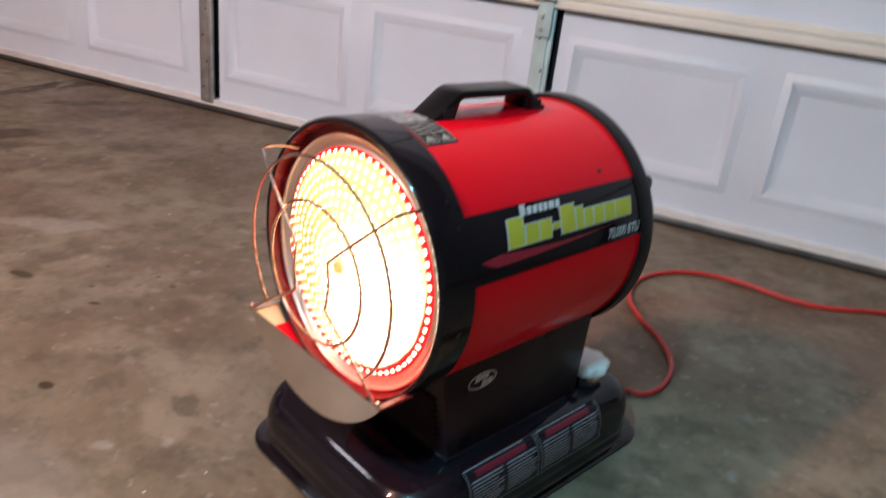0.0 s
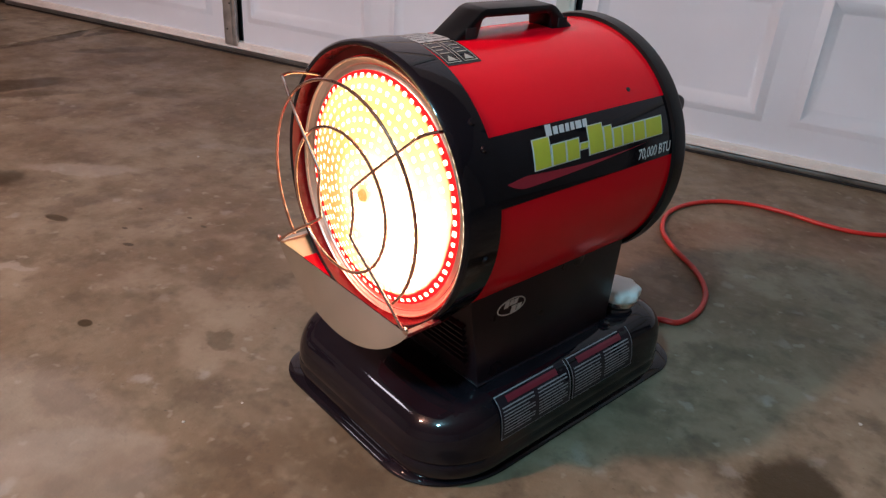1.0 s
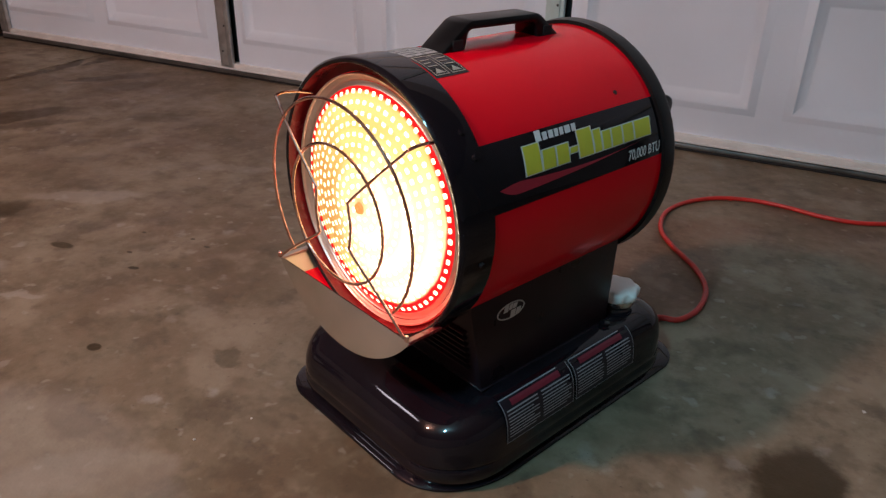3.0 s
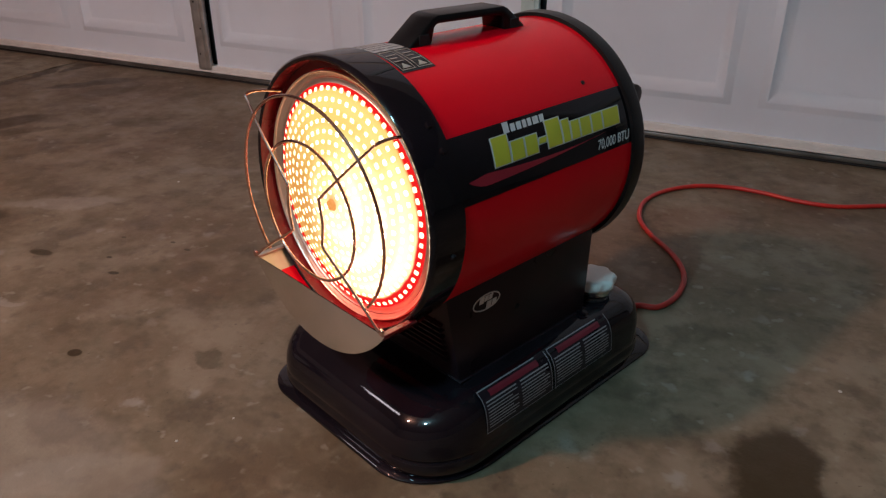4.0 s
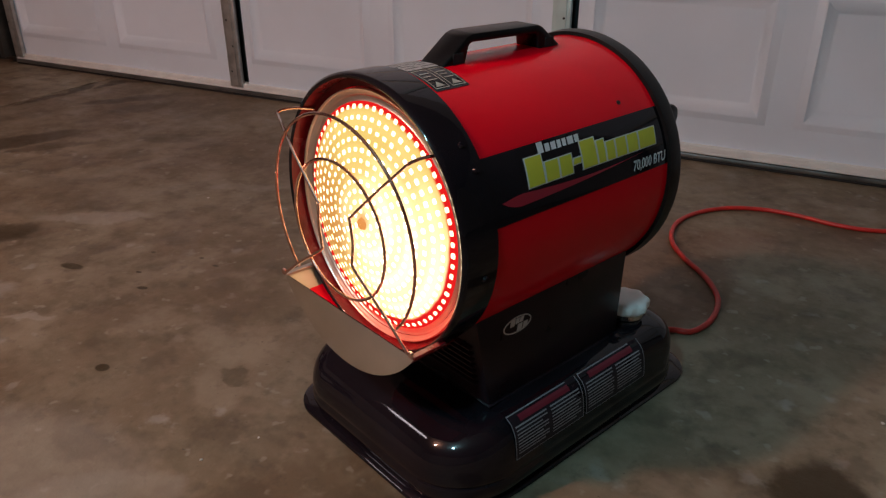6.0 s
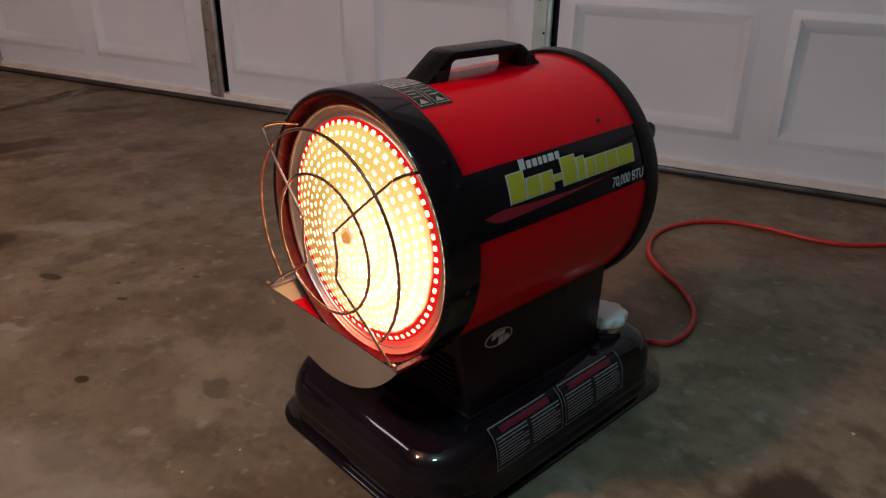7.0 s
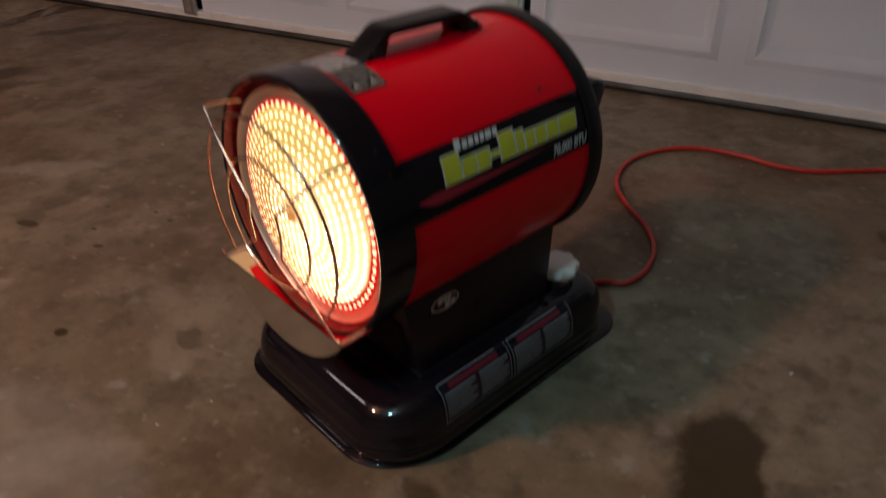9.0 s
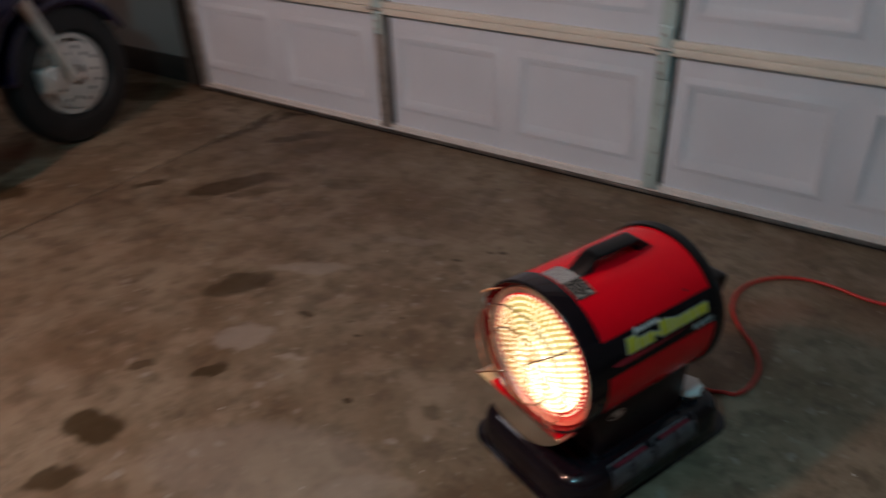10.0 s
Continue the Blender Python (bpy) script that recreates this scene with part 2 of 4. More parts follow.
# broad soft patches that darken the concrete, mainly towards the door
BROAD_DARKS = [(-1.75, 0.55, 0.75, 0.40, 0.1, 0.40), (-1.05, 0.15, 0.50, 0.22, 0.6, 0.25), (0.62, 0.50, 0.35, 0.22, 0.3, 0.25)]
# a reddish stain, then the cool bulb's brown shadow painted behind the heater
RUST_AND_SHADE = [(-2.85, -0.03, 0.20, 0.11, 0.5, 0.7), (0.24, 0.44, 0.10, 0.07, 0.4, 0.35)]
PALES = [(-1.02, -0.48, 0.09, 0.06, 0.6, 0.55), (-1.10, -0.10, 0.14, 0.035, 0.5, 0.45), (-0.84, -0.477, 0.05, 0.012, 0.3, 0.5), (-0.91, 0.20, 0.10, 0.03, 0.4, 0.35), (-0.35, -0.75, 0.12, 0.08, 0.5, 0.3), (-0.62, -0.80, 0.30, 0.14, 0.4, 0.3), (0.20, -0.70, 0.16, 0.08, 0.2, 0.3)]


def concrete():
    m = bpy.data.materials.new("stained_concrete")
    m.use_nodes = True
    nt = m.node_tree
    lk = nt.links.new
    b = nt.nodes["Principled BSDF"]
    b.inputs["Specular IOR Level"].default_value = 0.32
    geo = nt.nodes.new("ShaderNodeNewGeometry")
    pos = geo.outputs["Position"]

    def noise_at(scale, detail=6.0, rough=0.55):
        n = nt.nodes.new("ShaderNodeTexNoise")
        n.inputs["Scale"].default_value, n.inputs["Detail"].default_value, n.inputs["Roughness"].default_value = scale, detail, rough
        lk(pos, n.inputs["Vector"])
        return n

    def rng(sock, a, bb, c=0.0, d=1.0):
        r = nt.nodes.new("ShaderNodeMapRange")
        r.interpolation_type = "SMOOTHSTEP"
        for k, v in zip((1, 2, 3, 4), (a, bb, c, d)):
            r.inputs[k].default_value = v
        lk(sock, r.inputs[0])
        return r.outputs[0]

    def mix(fac, a, c):
        x = nt.nodes.new("ShaderNodeMix")
        x.data_type = "RGBA"
        lk(fac, x.inputs[0])
        for sock, v in ((x.inputs[6], a), (x.inputs[7], c)):
            if isinstance(v, tuple):
                sock.default_value = (*v, 1)
            else:
                lk(v, sock)
        return x.outputs[2]

    big, mid, small, grit = noise_at(2.3), noise_at(9, 8, 0.65), noise_at(38, 6, 0.6), noise_at(260, 3)
    col = mix(rng(big.outputs[0], 0.35, 0.65), (0.165, 0.110, 0.064), (0.276, 0.226, 0.156))
    col = mix(rng(mid.outputs[0], 0.42, 0.72, 0, 0.7), col, (0.135, 0.098, 0.060))
    col = mix(rng(small.outputs[0], 0.54, 0.70, 0, 0.3), col, (0.32, 0.262, 0.185))
    col = mix(rng(small.outputs[0], 0.28, 0.46, 0.25, 0), col, (0.10, 0.075, 0.055))
    patch = noise_at(10, 4.5, 0.6)
    col = mix(rng(patch.outputs[0], 0.50, 0.64, 0, 0.55), col, (0.098, 0.066, 0.040))
    blush = noise_at(6.5, 4.0, 0.58)
    col = mix(rng(blush.outputs[0], 0.50, 0.66, 0, 0.6), col, (0.325, 0.262, 0.185))
    warp = nt.nodes.new("ShaderNodeVectorMath")
    warp.operation = "MULTIPLY_ADD"
    warp.inputs[1].default_value = (0.10, 0.10, 0)
    wn = noise_at(11, 5, 0.6)
    lk(wn.outputs["Color"], warp.inputs[0])
    lk(pos, warp.inputs[2])

    def spot(x, y, a, c, turn, strength, soft=(1.12, 0.80)):
        s = nt.nodes.new("ShaderNodeMapping")
        s.vector_type = "TEXTURE"
        k = 1 if max(a, c) > 0.03 else 0
        s.inputs["Location"].default_value = (x + 0.05 * k, y + 0.05 * k, 0)
        s.inputs["Rotation"].default_value = (0, 0, turn)
        s.inputs["Scale"].default_value = (a, c, 1000)
        lk(warp.outputs[0] if k else pos, s.inputs[0])
        ln = nt.nodes.new("ShaderNodeVectorMath")
        ln.operation = "LENGTH"
        lk(s.outputs[0], ln.inputs[0])
        return rng(ln.outputs["Value"], *soft, 0, strength)

    pale = noise_at(30, 2.0, 0.55)
    col = mix(rng(pale.outputs[0], 0.64, 0.72, 0, 0.6), col, (0.33, 0.295, 0.235))
    dirt = noise_at(21, 5, 0.62)
    col = mix(rng(dirt.outputs[0], 0.54, 0.69, 0, 0.45), col, (0.085, 0.060, 0.042))
    fleck = nt.nodes.new("ShaderNodeTexVoronoi")
    fleck.inputs["Scale"].default_value = 13.0
    lk(warp.outputs[0], fleck.inputs["Vector"])
    where = noise_at(3.1, 2.0, 0.5)
    both = nt.nodes.new("ShaderNodeMath")
    both.operation = "MULTIPLY"
    lk(rng(fleck.outputs["Distance"], 0.08, 0.22, 0.6, 0), both.inputs[0])
    lk(rng(where.outputs[0], 0.44, 0.56), both.inputs[1])
    col = mix(both.outputs[0], col, (0.36, 0.33, 0.285))
    pits = noise_at(120, 2, 0.5)
    col = mix(rng(pits.outputs[0], 0.70, 0.76, 0, 0.5), col, (0.06, 0.045, 0.03))
    for x, y, a, c, turn, k in PALES:
        col = mix(spot(x, y, a, c, turn, k), col, (0.38, 0.34, 0.29))
    for x, y, a, c, turn, k in BLOTS:
        col = mix(spot(x, y, a, c, turn, k), col, (0.050, 0.031, 0.011))
    for x, y, a, c, turn, k in BROAD_DARKS:
        col = mix(spot(x, y, a, c, turn, k, (1.35, 0.3)), col, (0.105, 0.066, 0.036))
    for x, y, a, c, turn, k in RUST_AND_SHADE:
        col = mix(spot(x, y, a, c, turn, k, (1.25, 0.45)), col, (0.20, 0.070, 0.028))
    lk(col, b.inputs["Base Color"])
    lk(rng(mid.outputs[0], 0.3, 0.7, 0.42, 0.66), b.inputs["Roughness"])
    bp = nt.nodes.new("ShaderNodeBump")
    bp.inputs["Strength"].default_value, bp.inputs["Distance"].default_value = 0.35, 0.003
    ad = nt.nodes.new("ShaderNodeMath")
    ad.operation = "MULTIPLY_ADD"
    ad.inputs[1].default_value = 0.35
    lk(grit.outputs[0], ad.inputs[0])
    lk(small.outputs[0], ad.inputs[2])
    lk(ad.outputs[0], bp.inputs["Height"])
    lk(bp.outputs[0], b.inputs["Normal"])
    return m


CONCRETE = concrete()


# ---- mesh tools ----
def finish(bm, name, mat, parent=None, smooth=40.0, label=""):
    bmesh.ops.recalc_face_normals(bm, faces=bm.faces)
    me = bpy.data.meshes.new(name)
    if smooth:
        lim = radians(smooth)
        for fc in bm.faces:
            fc.smooth = True
        for e in bm.edges:
            if len(e.link_faces) == 2 and e.calc_face_angle(0) > lim:
                e.smooth = False
    bm.to_mesh(me)
    bm.free()
    me.materials.append(mat)
    ob = new(name, me)
    if parent:
        ob.parent = parent
    if label:
        ob["label"] = label
    return ob


def part(name, bm, mat, parent, label="", smooth=40.0):
    return finish(bm, name, mat, parent, smooth, label)


def thing(name, m, label, category, group="", kind=""):
    ob = new(name)
    ob.matrix_world = m
    return tagged(ob, label, category, group, kind)


def box(x0, x1, y0, y1, z0, z1, bevel=0.0, seg=2, bm=None):
    own = bm is None
    b = bmesh.new()
    bmesh.ops.create_cube(b, size=1)
    bmesh.ops.transform(b, verts=b.verts, matrix=Matrix.Translation(((x0 + x1) / 2, (y0 + y1) / 2, (z0 + z1) / 2)) @ Matrix.Diagonal((x1 - x0, y1 - y0, z1 - z0, 1)))
    if bevel:
        bmesh.ops.bevel(b, geom=b.edges[:], offset=bevel, segments=seg, profile=0.5, affect="EDGES")
    if own:
        return b
    me = bpy.data.meshes.new("tmp")
    b.to_mesh(me)
    b.free()
    bm.from_mesh(me)
    bpy.data.meshes.remove(me)
    return bm


def lathe_y(profile, zc, seg=96, a0=0.0, a1=2 * math.pi):
    """Revolve (y, r) pairs about the drum's axis."""
    bm = bmesh.new()
    full = abs(a1 - a0 - 2 * math.pi) < 1e-6
    n = seg if full else seg + 1
    rings = []
    for y, r in profile:
        rings.append([bm.verts.new((r * math.cos(a0 + (a1 - a0) * k / seg), y, zc + r * math.sin(a0 + (a1 - a0) * k / seg))) for k in range(n)])
    for p, q in zip(rings, rings[1:]):
        for k in range(seg):
            j = (k + 1) % n
            bm.faces.new((p[k], p[j], q[j], q[k]))
    return bm


def lathe_z(profile, x=0.0, y=0.0, seg=32, wave=0.0, waves=0):
    bm = bmesh.new()
    rings = []
    for z, r, *w in profile:
        k_w = w[0] if w else 0.0
        rings.append([bm.verts.new((x + r * (1 + k_w * math.cos(waves * 2 * math.pi * k / seg)) * math.cos(2 * math.pi * k / seg),
                                    y + r * (1 + k_w * math.cos(waves * 2 * math.pi * k / seg)) * math.sin(2 * math.pi * k / seg), z)) for k in range(seg)])
    for p, q in zip(rings, rings[1:]):
        for k in range(seg):
            bm.faces.new((p[k], p[(k + 1) % seg], q[(k + 1) % seg], q[k]))
    bm.faces.new(rings[0])
    bm.faces.new(rings[-1])
    return bm


def smooth_line(pts, per=8):
    """Catmull-Rom through the points."""
    p = [Vector(v) for v in pts]
    p = [2 * p[0] - p[1], *p, 2 * p[-1] - p[-2]]
    out = []
    for i in range(1, len(p) - 2):
        a, b, c, d = p[i - 1:i + 3]
        for k in range(per):
            t = k / per
            out.append(0.5 * (2 * b + (c - a) * t + (2 * a - 5 * b + 4 * c - d) * t * t + (3 * b - a - 3 * c + d) * t ** 3))
    out.append(p[-2])
    return out


def pipe(pts, r, sides=10, closed=False):
    bm = bmesh.new()
    pts = [Vector(v) for v in pts]
    n = len(pts)
    up, rings = None, []
    for i, v in enumerate(pts):
        d = (pts[(i + 1) % n] - pts[i - 1]) if closed else (pts[min(i + 1, n - 1)] - pts[max(i - 1, 0)])
        d.normalize()
        if up is None:
            up = d.orthogonal().normalized()
        up = (up - d * up.dot(d)).normalized()
        side = d.cross(up)
        rings.append([bm.verts.new(v + r * (math.cos(2 * math.pi * k / sides) * up + math.sin(2 * math.pi * k / sides) * side)) for k in range(sides)])
    pairs = list(zip(rings, rings[1:])) + ([(rings[-1], rings[0])] if closed else [])
    for p, q in pairs:
        for k in range(sides):
            bm.faces.new((p[k], p[(k + 1) % sides], q[(k + 1) % sides], q[k]))
    if not closed:
        bm.faces.new(rings[0])
        bm.faces.new(rings[-1])
    return bm


def rounded_rect(hx, y0, y1, r, seg=10, wide=1.0, long=1.0):
    """Rounded rectangle; wide and long stretch the corner at front and +x into an ellipse."""
    out = []
    for cx, cy, s, kx, ky in ((hx, y0, -90, wide, long), (hx, y1, 0, 1, 1), (-hx, y1, 90, 1, 1), (-hx, y0, 180, 1, 1)):
        for k in range(seg + 1):
            a = radians(s + 90 * k / seg)
            out.append((cx - math.copysign(r * kx, cx) + r * kx * math.cos(a), (cy + r * ky if cy == y0 else cy - r * ky) + r * ky * math.sin(a)))
    return out


def loft(levels, seg=10, shift=0.0, wide=1.0, long=1.0):
    """Stack of rounded rectangles: half width, front, back, corner radius, height."""
    bm = bmesh.new()
    rings = [[bm.verts.new((x + shift, y, z)) for x, y in rounded_rect(hx, y0, y1, r, seg, wide, long)] for hx, y0, y1, r, z in levels]
    for p, q in zip(rings, rings[1:]):
        for k in range(len(p)):
            bm.faces.new((p[k], p[(k + 1) % len(p)], q[(k + 1) % len(p)], q[k]))
    bm.faces.new(rings[0])
    bm.faces.new(rings[-1])
    return bm


def prism(outline, x0, x1, bevel=0.0):
    """Extrude a (y, z) outline along x."""
    bm = bmesh.new()
    vs = [bm.verts.new((x0, y, z)) for y, z in outline]
    fc = bm.faces.new(vs)
    ex = bmesh.ops.extrude_face_region(bm, geom=[fc])
    bmesh.ops.translate(bm, verts=[v for v in ex["geom"] if isinstance(v, bmesh.types.BMVert)], vec=(x1 - x0, 0, 0))
    if bevel:
        bmesh.ops.bevel(bm, geom=bm.edges[:], offset=bevel, segments=2, profile=0.5, affect="EDGES")
    return bm


# ================= the garage =================
def slab(name, x0, x1, y0, y1):
    bm = box(x0, x1, y0, y1, -0.15, 0.0, 0.004, 2)
    return tagged(finish(bm, name, CONCRETE, None, 30), "stained brown-grey concrete garage floor slab with oil marks", "floor", kind="structure")


slab("floor", -2.196, 5.0, -6.0, 1.25)
slab("floor_side", -5.2, -2.204, -6.0, 1.25)
tagged(finish(box(-2.204, -2.196, -6.0, 1.2, -0.14, -0.004), "floor_joint", DARK), "dark dirty control joint in the concrete floor", "floor joint", kind="structure")

LEFT, RIGHT = -2.79, 2.09
# left, right and back walls are unseen; their grey limits the bounced light
for nm, dims in (("wall_front_side", (-5.2, LEFT - 0.03, 0.97, 1.12, 0, CEIL)), ("wall_front_end", (RIGHT + 0.03, 5.0, 0.97, 1.12, 0, CEIL)),
                 ("wall_front_header", (LEFT - 0.03, RIGHT + 0.03, 0.97, 1.12, 2.17, CEIL)), ("wall_left", (-5.2, -5.05, -6.0, 0.97, 0, CEIL)),
                 ("wall_right", (4.85, 5.0, -6.0, 0.97, 0, CEIL)), ("wall_back", (-5.05, 4.85, -6.0, -5.85, 0, CEIL))):
    tagged(finish(box(*dims), nm, WALL), "plain painted plasterboard garage wall", "wall", kind="structure")
tagged(finish(box(-5.05, LEFT - 0.075, 0.955, 0.9695, 0.0, 0.135, 0.004), "baseboard", SKIRTING), "dark baseboard along the garage wall", "baseboard", kind="structure")
tagged(finish(box(-5.2, 5.0, -6.0, 1.12, CEIL, CEIL + 0.15), "ceiling", CEILM), "unseen grey garage ceiling, toned to set the bounced light", "ceiling", kind="structure")

for x, y, z, length, power, colour, turn in LAMPS:
    fx = thing("ceiling_light", Matrix.Translation((x, y, CEIL)) @ Matrix.Rotation(turn, 4, "Z"), "lit white fluorescent tube fitting on the ceiling", "ceiling light", "ceiling tube lights")
    part("housing", box(-length / 2 - 0.03, length / 2 + 0.03, -0.07, 0.07, -0.05, 0.0, 0.006), LAMPWHITE, fx)
    part("tube", pipe([(-length / 2, 0, -0.068), (length / 2, 0, -0.068)], 0.016, 12), TUBEGLOW, fx, "glowing fluorescent tube")

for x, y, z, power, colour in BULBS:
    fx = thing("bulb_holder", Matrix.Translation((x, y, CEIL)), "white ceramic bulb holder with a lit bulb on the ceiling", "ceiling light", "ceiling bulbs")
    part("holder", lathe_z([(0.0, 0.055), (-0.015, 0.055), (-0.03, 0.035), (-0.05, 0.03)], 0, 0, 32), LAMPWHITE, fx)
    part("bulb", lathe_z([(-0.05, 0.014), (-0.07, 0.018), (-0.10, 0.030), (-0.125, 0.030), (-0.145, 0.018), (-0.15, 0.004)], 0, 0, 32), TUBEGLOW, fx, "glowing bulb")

# ---- sectional door ----
SECTION, SECTIONS, BAY, BAYS = 0.535, 4, 1.22, 4
Z0 = 0.028
garage_door = tagged(new("garage_door"), "white embossed steel sectional garage door, closed, with steel stiles", "garage door")


def section_skin(x0, x1, z0, z1):
    """One bay's skin with two pressed-in panels."""
    bm = bmesh.new()
    mid = (x0 + x1) / 2 - 0.012
    py0, py1 = z0 + 0.087, z0 + 0.438
    xs = [(mid - 0.543, mid - 0.032), (mid + 0.032, mid + 0.543)]
    y = DOOR_Y

    def quad(pts):
        bm.faces.new([bm.verts.new(p) for p in pts])

    cuts = [x0, xs[0][0], xs[0][1], xs[1][0], xs[1][1], x1]
    rows = [z0, py0, py1, z1]
    for i in range(5):
        for j in range(3):
            a, b, c, d = cuts[i], cuts[i + 1], rows[j], rows[j + 1]
            if j == 1 and i in (1, 3):
                steps = [(0, 0, 0), (0.004, 0.004, -0.0015), (0.019, 0.019, -0.0100), (0.025, 0.025, -0.0100), (0.048, 0.052, 0.0080), (0.054, 0.058, 0.0092)]
                for (i1, k1, d1), (i2, k2, d2) in zip(steps, steps[1:]):
                    o = [(a + i1, y + d1, c + k1), (b - i1, y + d1, c + k1), (b - i1, y + d1, d - k1), (a + i1, y + d1, d - k1)]
                    n = [(a + i2, y + d2, c + k2), (b - i2, y + d2, c + k2), (b - i2, y + d2, d - k2), (a + i2, y + d2, d - k2)]
                    for k in range(4):
                        quad((o[k], o[(k + 1) % 4], n[(k + 1) % 4], n[k]))
                quad(n)
            else:
                quad(((a, y, c), (b, y, c), (b, y, d), (a, y, d)))
    bmesh.ops.remove_doubles(bm, verts=bm.verts, dist=1e-5)
    return bm


for s in range(SECTIONS):
    z0 = Z0 + s * SECTION
    z1 = z0 + SECTION - 0.004
    for k in range(BAYS):
        x0 = LEFT + k * BAY + (0.050 if k else 0.002)
        x1 = LEFT + (k + 1) * BAY - (0.014 if k < BAYS - 1 else 0.002)
        bm = section_skin(x0, x1, z0, z1)
        me_ob = part("door_panel", bm, DOORWHITE, garage_door, smooth=35)
    if s:
        rail = box(LEFT, RIGHT, DOOR_Y - 0.030, DOOR_Y - 0.004, z0 - 0.029, z0 - 0.003, 0.002)
        box(LEFT, RIGHT, DOOR_Y - 0.024, DOOR_Y - 0.002, z0 - 0.0012, z0 + 0.021, 0.002, 2, rail)
        # near-black strip that paints the shade under the rail
        part("rail_shade", box(LEFT, RIGHT, DOOR_Y - 0.012, DOOR_Y - 0.001, z0 - 0.033, z0 + 0.002, 0.001, 1), DARK, garage_door)
        part("section_rail", rail, DOORRAIL, garage_door, "cream folded steel rail at the section joint")
    for k in range(BAYS + 1):
        x = LEFT + k * BAY
        w0, w1 = (-0.020, 0.034)
        if k == 0:
            w0, w1 = 0.002, 0.05
        if k == BAYS:
            w0, w1 = -0.05, -0.002
        bm = box(x + w0, x + w1, DOOR_Y - 0.022, DOOR_Y - 0.004, z0 + 0.004, z1 - 0.03 if s < 3 else z1, 0.003)
        box(x + w0 + 0.012, x + w1 - 0.012, DOOR_Y - 0.0255, DOOR_Y - 0.0225, z0 + 0.01, z1 - 0.04, 0.001, 1, bm)
        stile = part("stile", bm, STILEPAINT if k == 2 else GALV, garage_door, "pale grey-green painted steel stile" if k == 2 else "bare galvanised steel stile")
        for j in range(5):
            zz = z0 + 0.06 + j * 0.09
            # the hole is a black disc, its shade put into the colour
            hole = lathe_y([(DOOR_Y - 0.0262, 0.0003), (DOOR_Y - 0.0264, 0.0035), (DOOR_Y - 0.0258, 0.0035)], zz, 10)
            bmesh.ops.translate(hole, verts=hole.verts, vec=(x + (0.016 if j % 2 else 0.0), 0, 0))
            part("rivet_hole", hole, DARK, stile)
        if 0 < k < BAYS and s:
            hb = prism([(DOOR_Y - 0.034, z0 - 0.11), (DOOR_Y - 0.0265, z0 - 0.115), (DOOR_Y - 0.0265, z0 + 0.07), (DOOR_Y - 0.034, z0 + 0.065)], x - 0.014, x + 0.028, 0.002)
            hinge = part("hinge", hb, STILEPAINT, garage_door, "pale painted steel hinge plate")
            part("hinge_pin", pipe([(x - 0.034, DOOR_Y - 0.041, z0 - 0.006), (x + 0.034, DOOR_Y - 0.041, z0 - 0.006)], 0.006, 10), GALV, hinge)
            for zz in (-0.09, -0.055, 0.04):
                bolt = lathe_y([(DOOR_Y - 0.0405, 0.0002), (DOOR_Y - 0.040, 0.005), (DOOR_Y - 0.034, 0.0065)], z0 + zz, 6)
                bmesh.ops.translate(bolt, verts=bolt.verts, vec=(x, 0, 0))
                part("bolt", bolt, GALV, hinge)
# black sheet added to darken the gaps beside the stiles
part("backing", box(LEFT, RIGHT, DOOR_Y + 0.024, DOOR_Y + 0.030, 0.002, Z0 + 4 * SECTION), DARK, garage_door, "near-black sheet behind the door skin, painting the shade in its gaps")
seal = box(LEFT, RIGHT, DOOR_Y - 0.014, DOOR_Y + 0.02, 0.020, Z0 + 0.016, 0.004)
box(LEFT, RIGHT, DOOR_Y - 0.019, DOOR_Y - 0.0145, 0.0215, 0.0275, 0.002, 2, seal)
part("bottom_seal", seal, SEAL, garage_door, "cream vinyl strip along the bottom edge")
part("retainer", box(LEFT, RIGHT, DOOR_Y - 0.021, DOOR_Y + 0.016, 0.0075, 0.0195, 0.003), RETAINER, garage_door, "dull aluminium retainer under the vinyl strip")
part("rubber_strip", box(LEFT, RIGHT, DOOR_Y - 0.020, DOOR_Y + 0.012, 0.0, 0.0072, 0.003), DARK, garage_door, "black rubber strip on the floor")
for x in (LEFT - 0.03, RIGHT + 0.03):
    tr = thing("door_track", Matrix.Translation((x, DOOR_Y - 0.03, 0)), "dull dark vertical steel door track beside the garage door", "door track", "door tracks")
    part("rail", box(-0.014, 0.014, -0.03, 0.03, 0.03, 2.2, 0.004), TRACK, tr)
    part("bracket", box(-0.03, 0.03, 0.031, 0.058, 0.0, 0.3, 0.003), TRACK, tr)


# ================= the heater =================
ZC, R = 0.355, 0.160
heater = thing("radiant_heater", HEATER, "red and black kerosene radiant heater, lit, on the concrete floor", "heater")

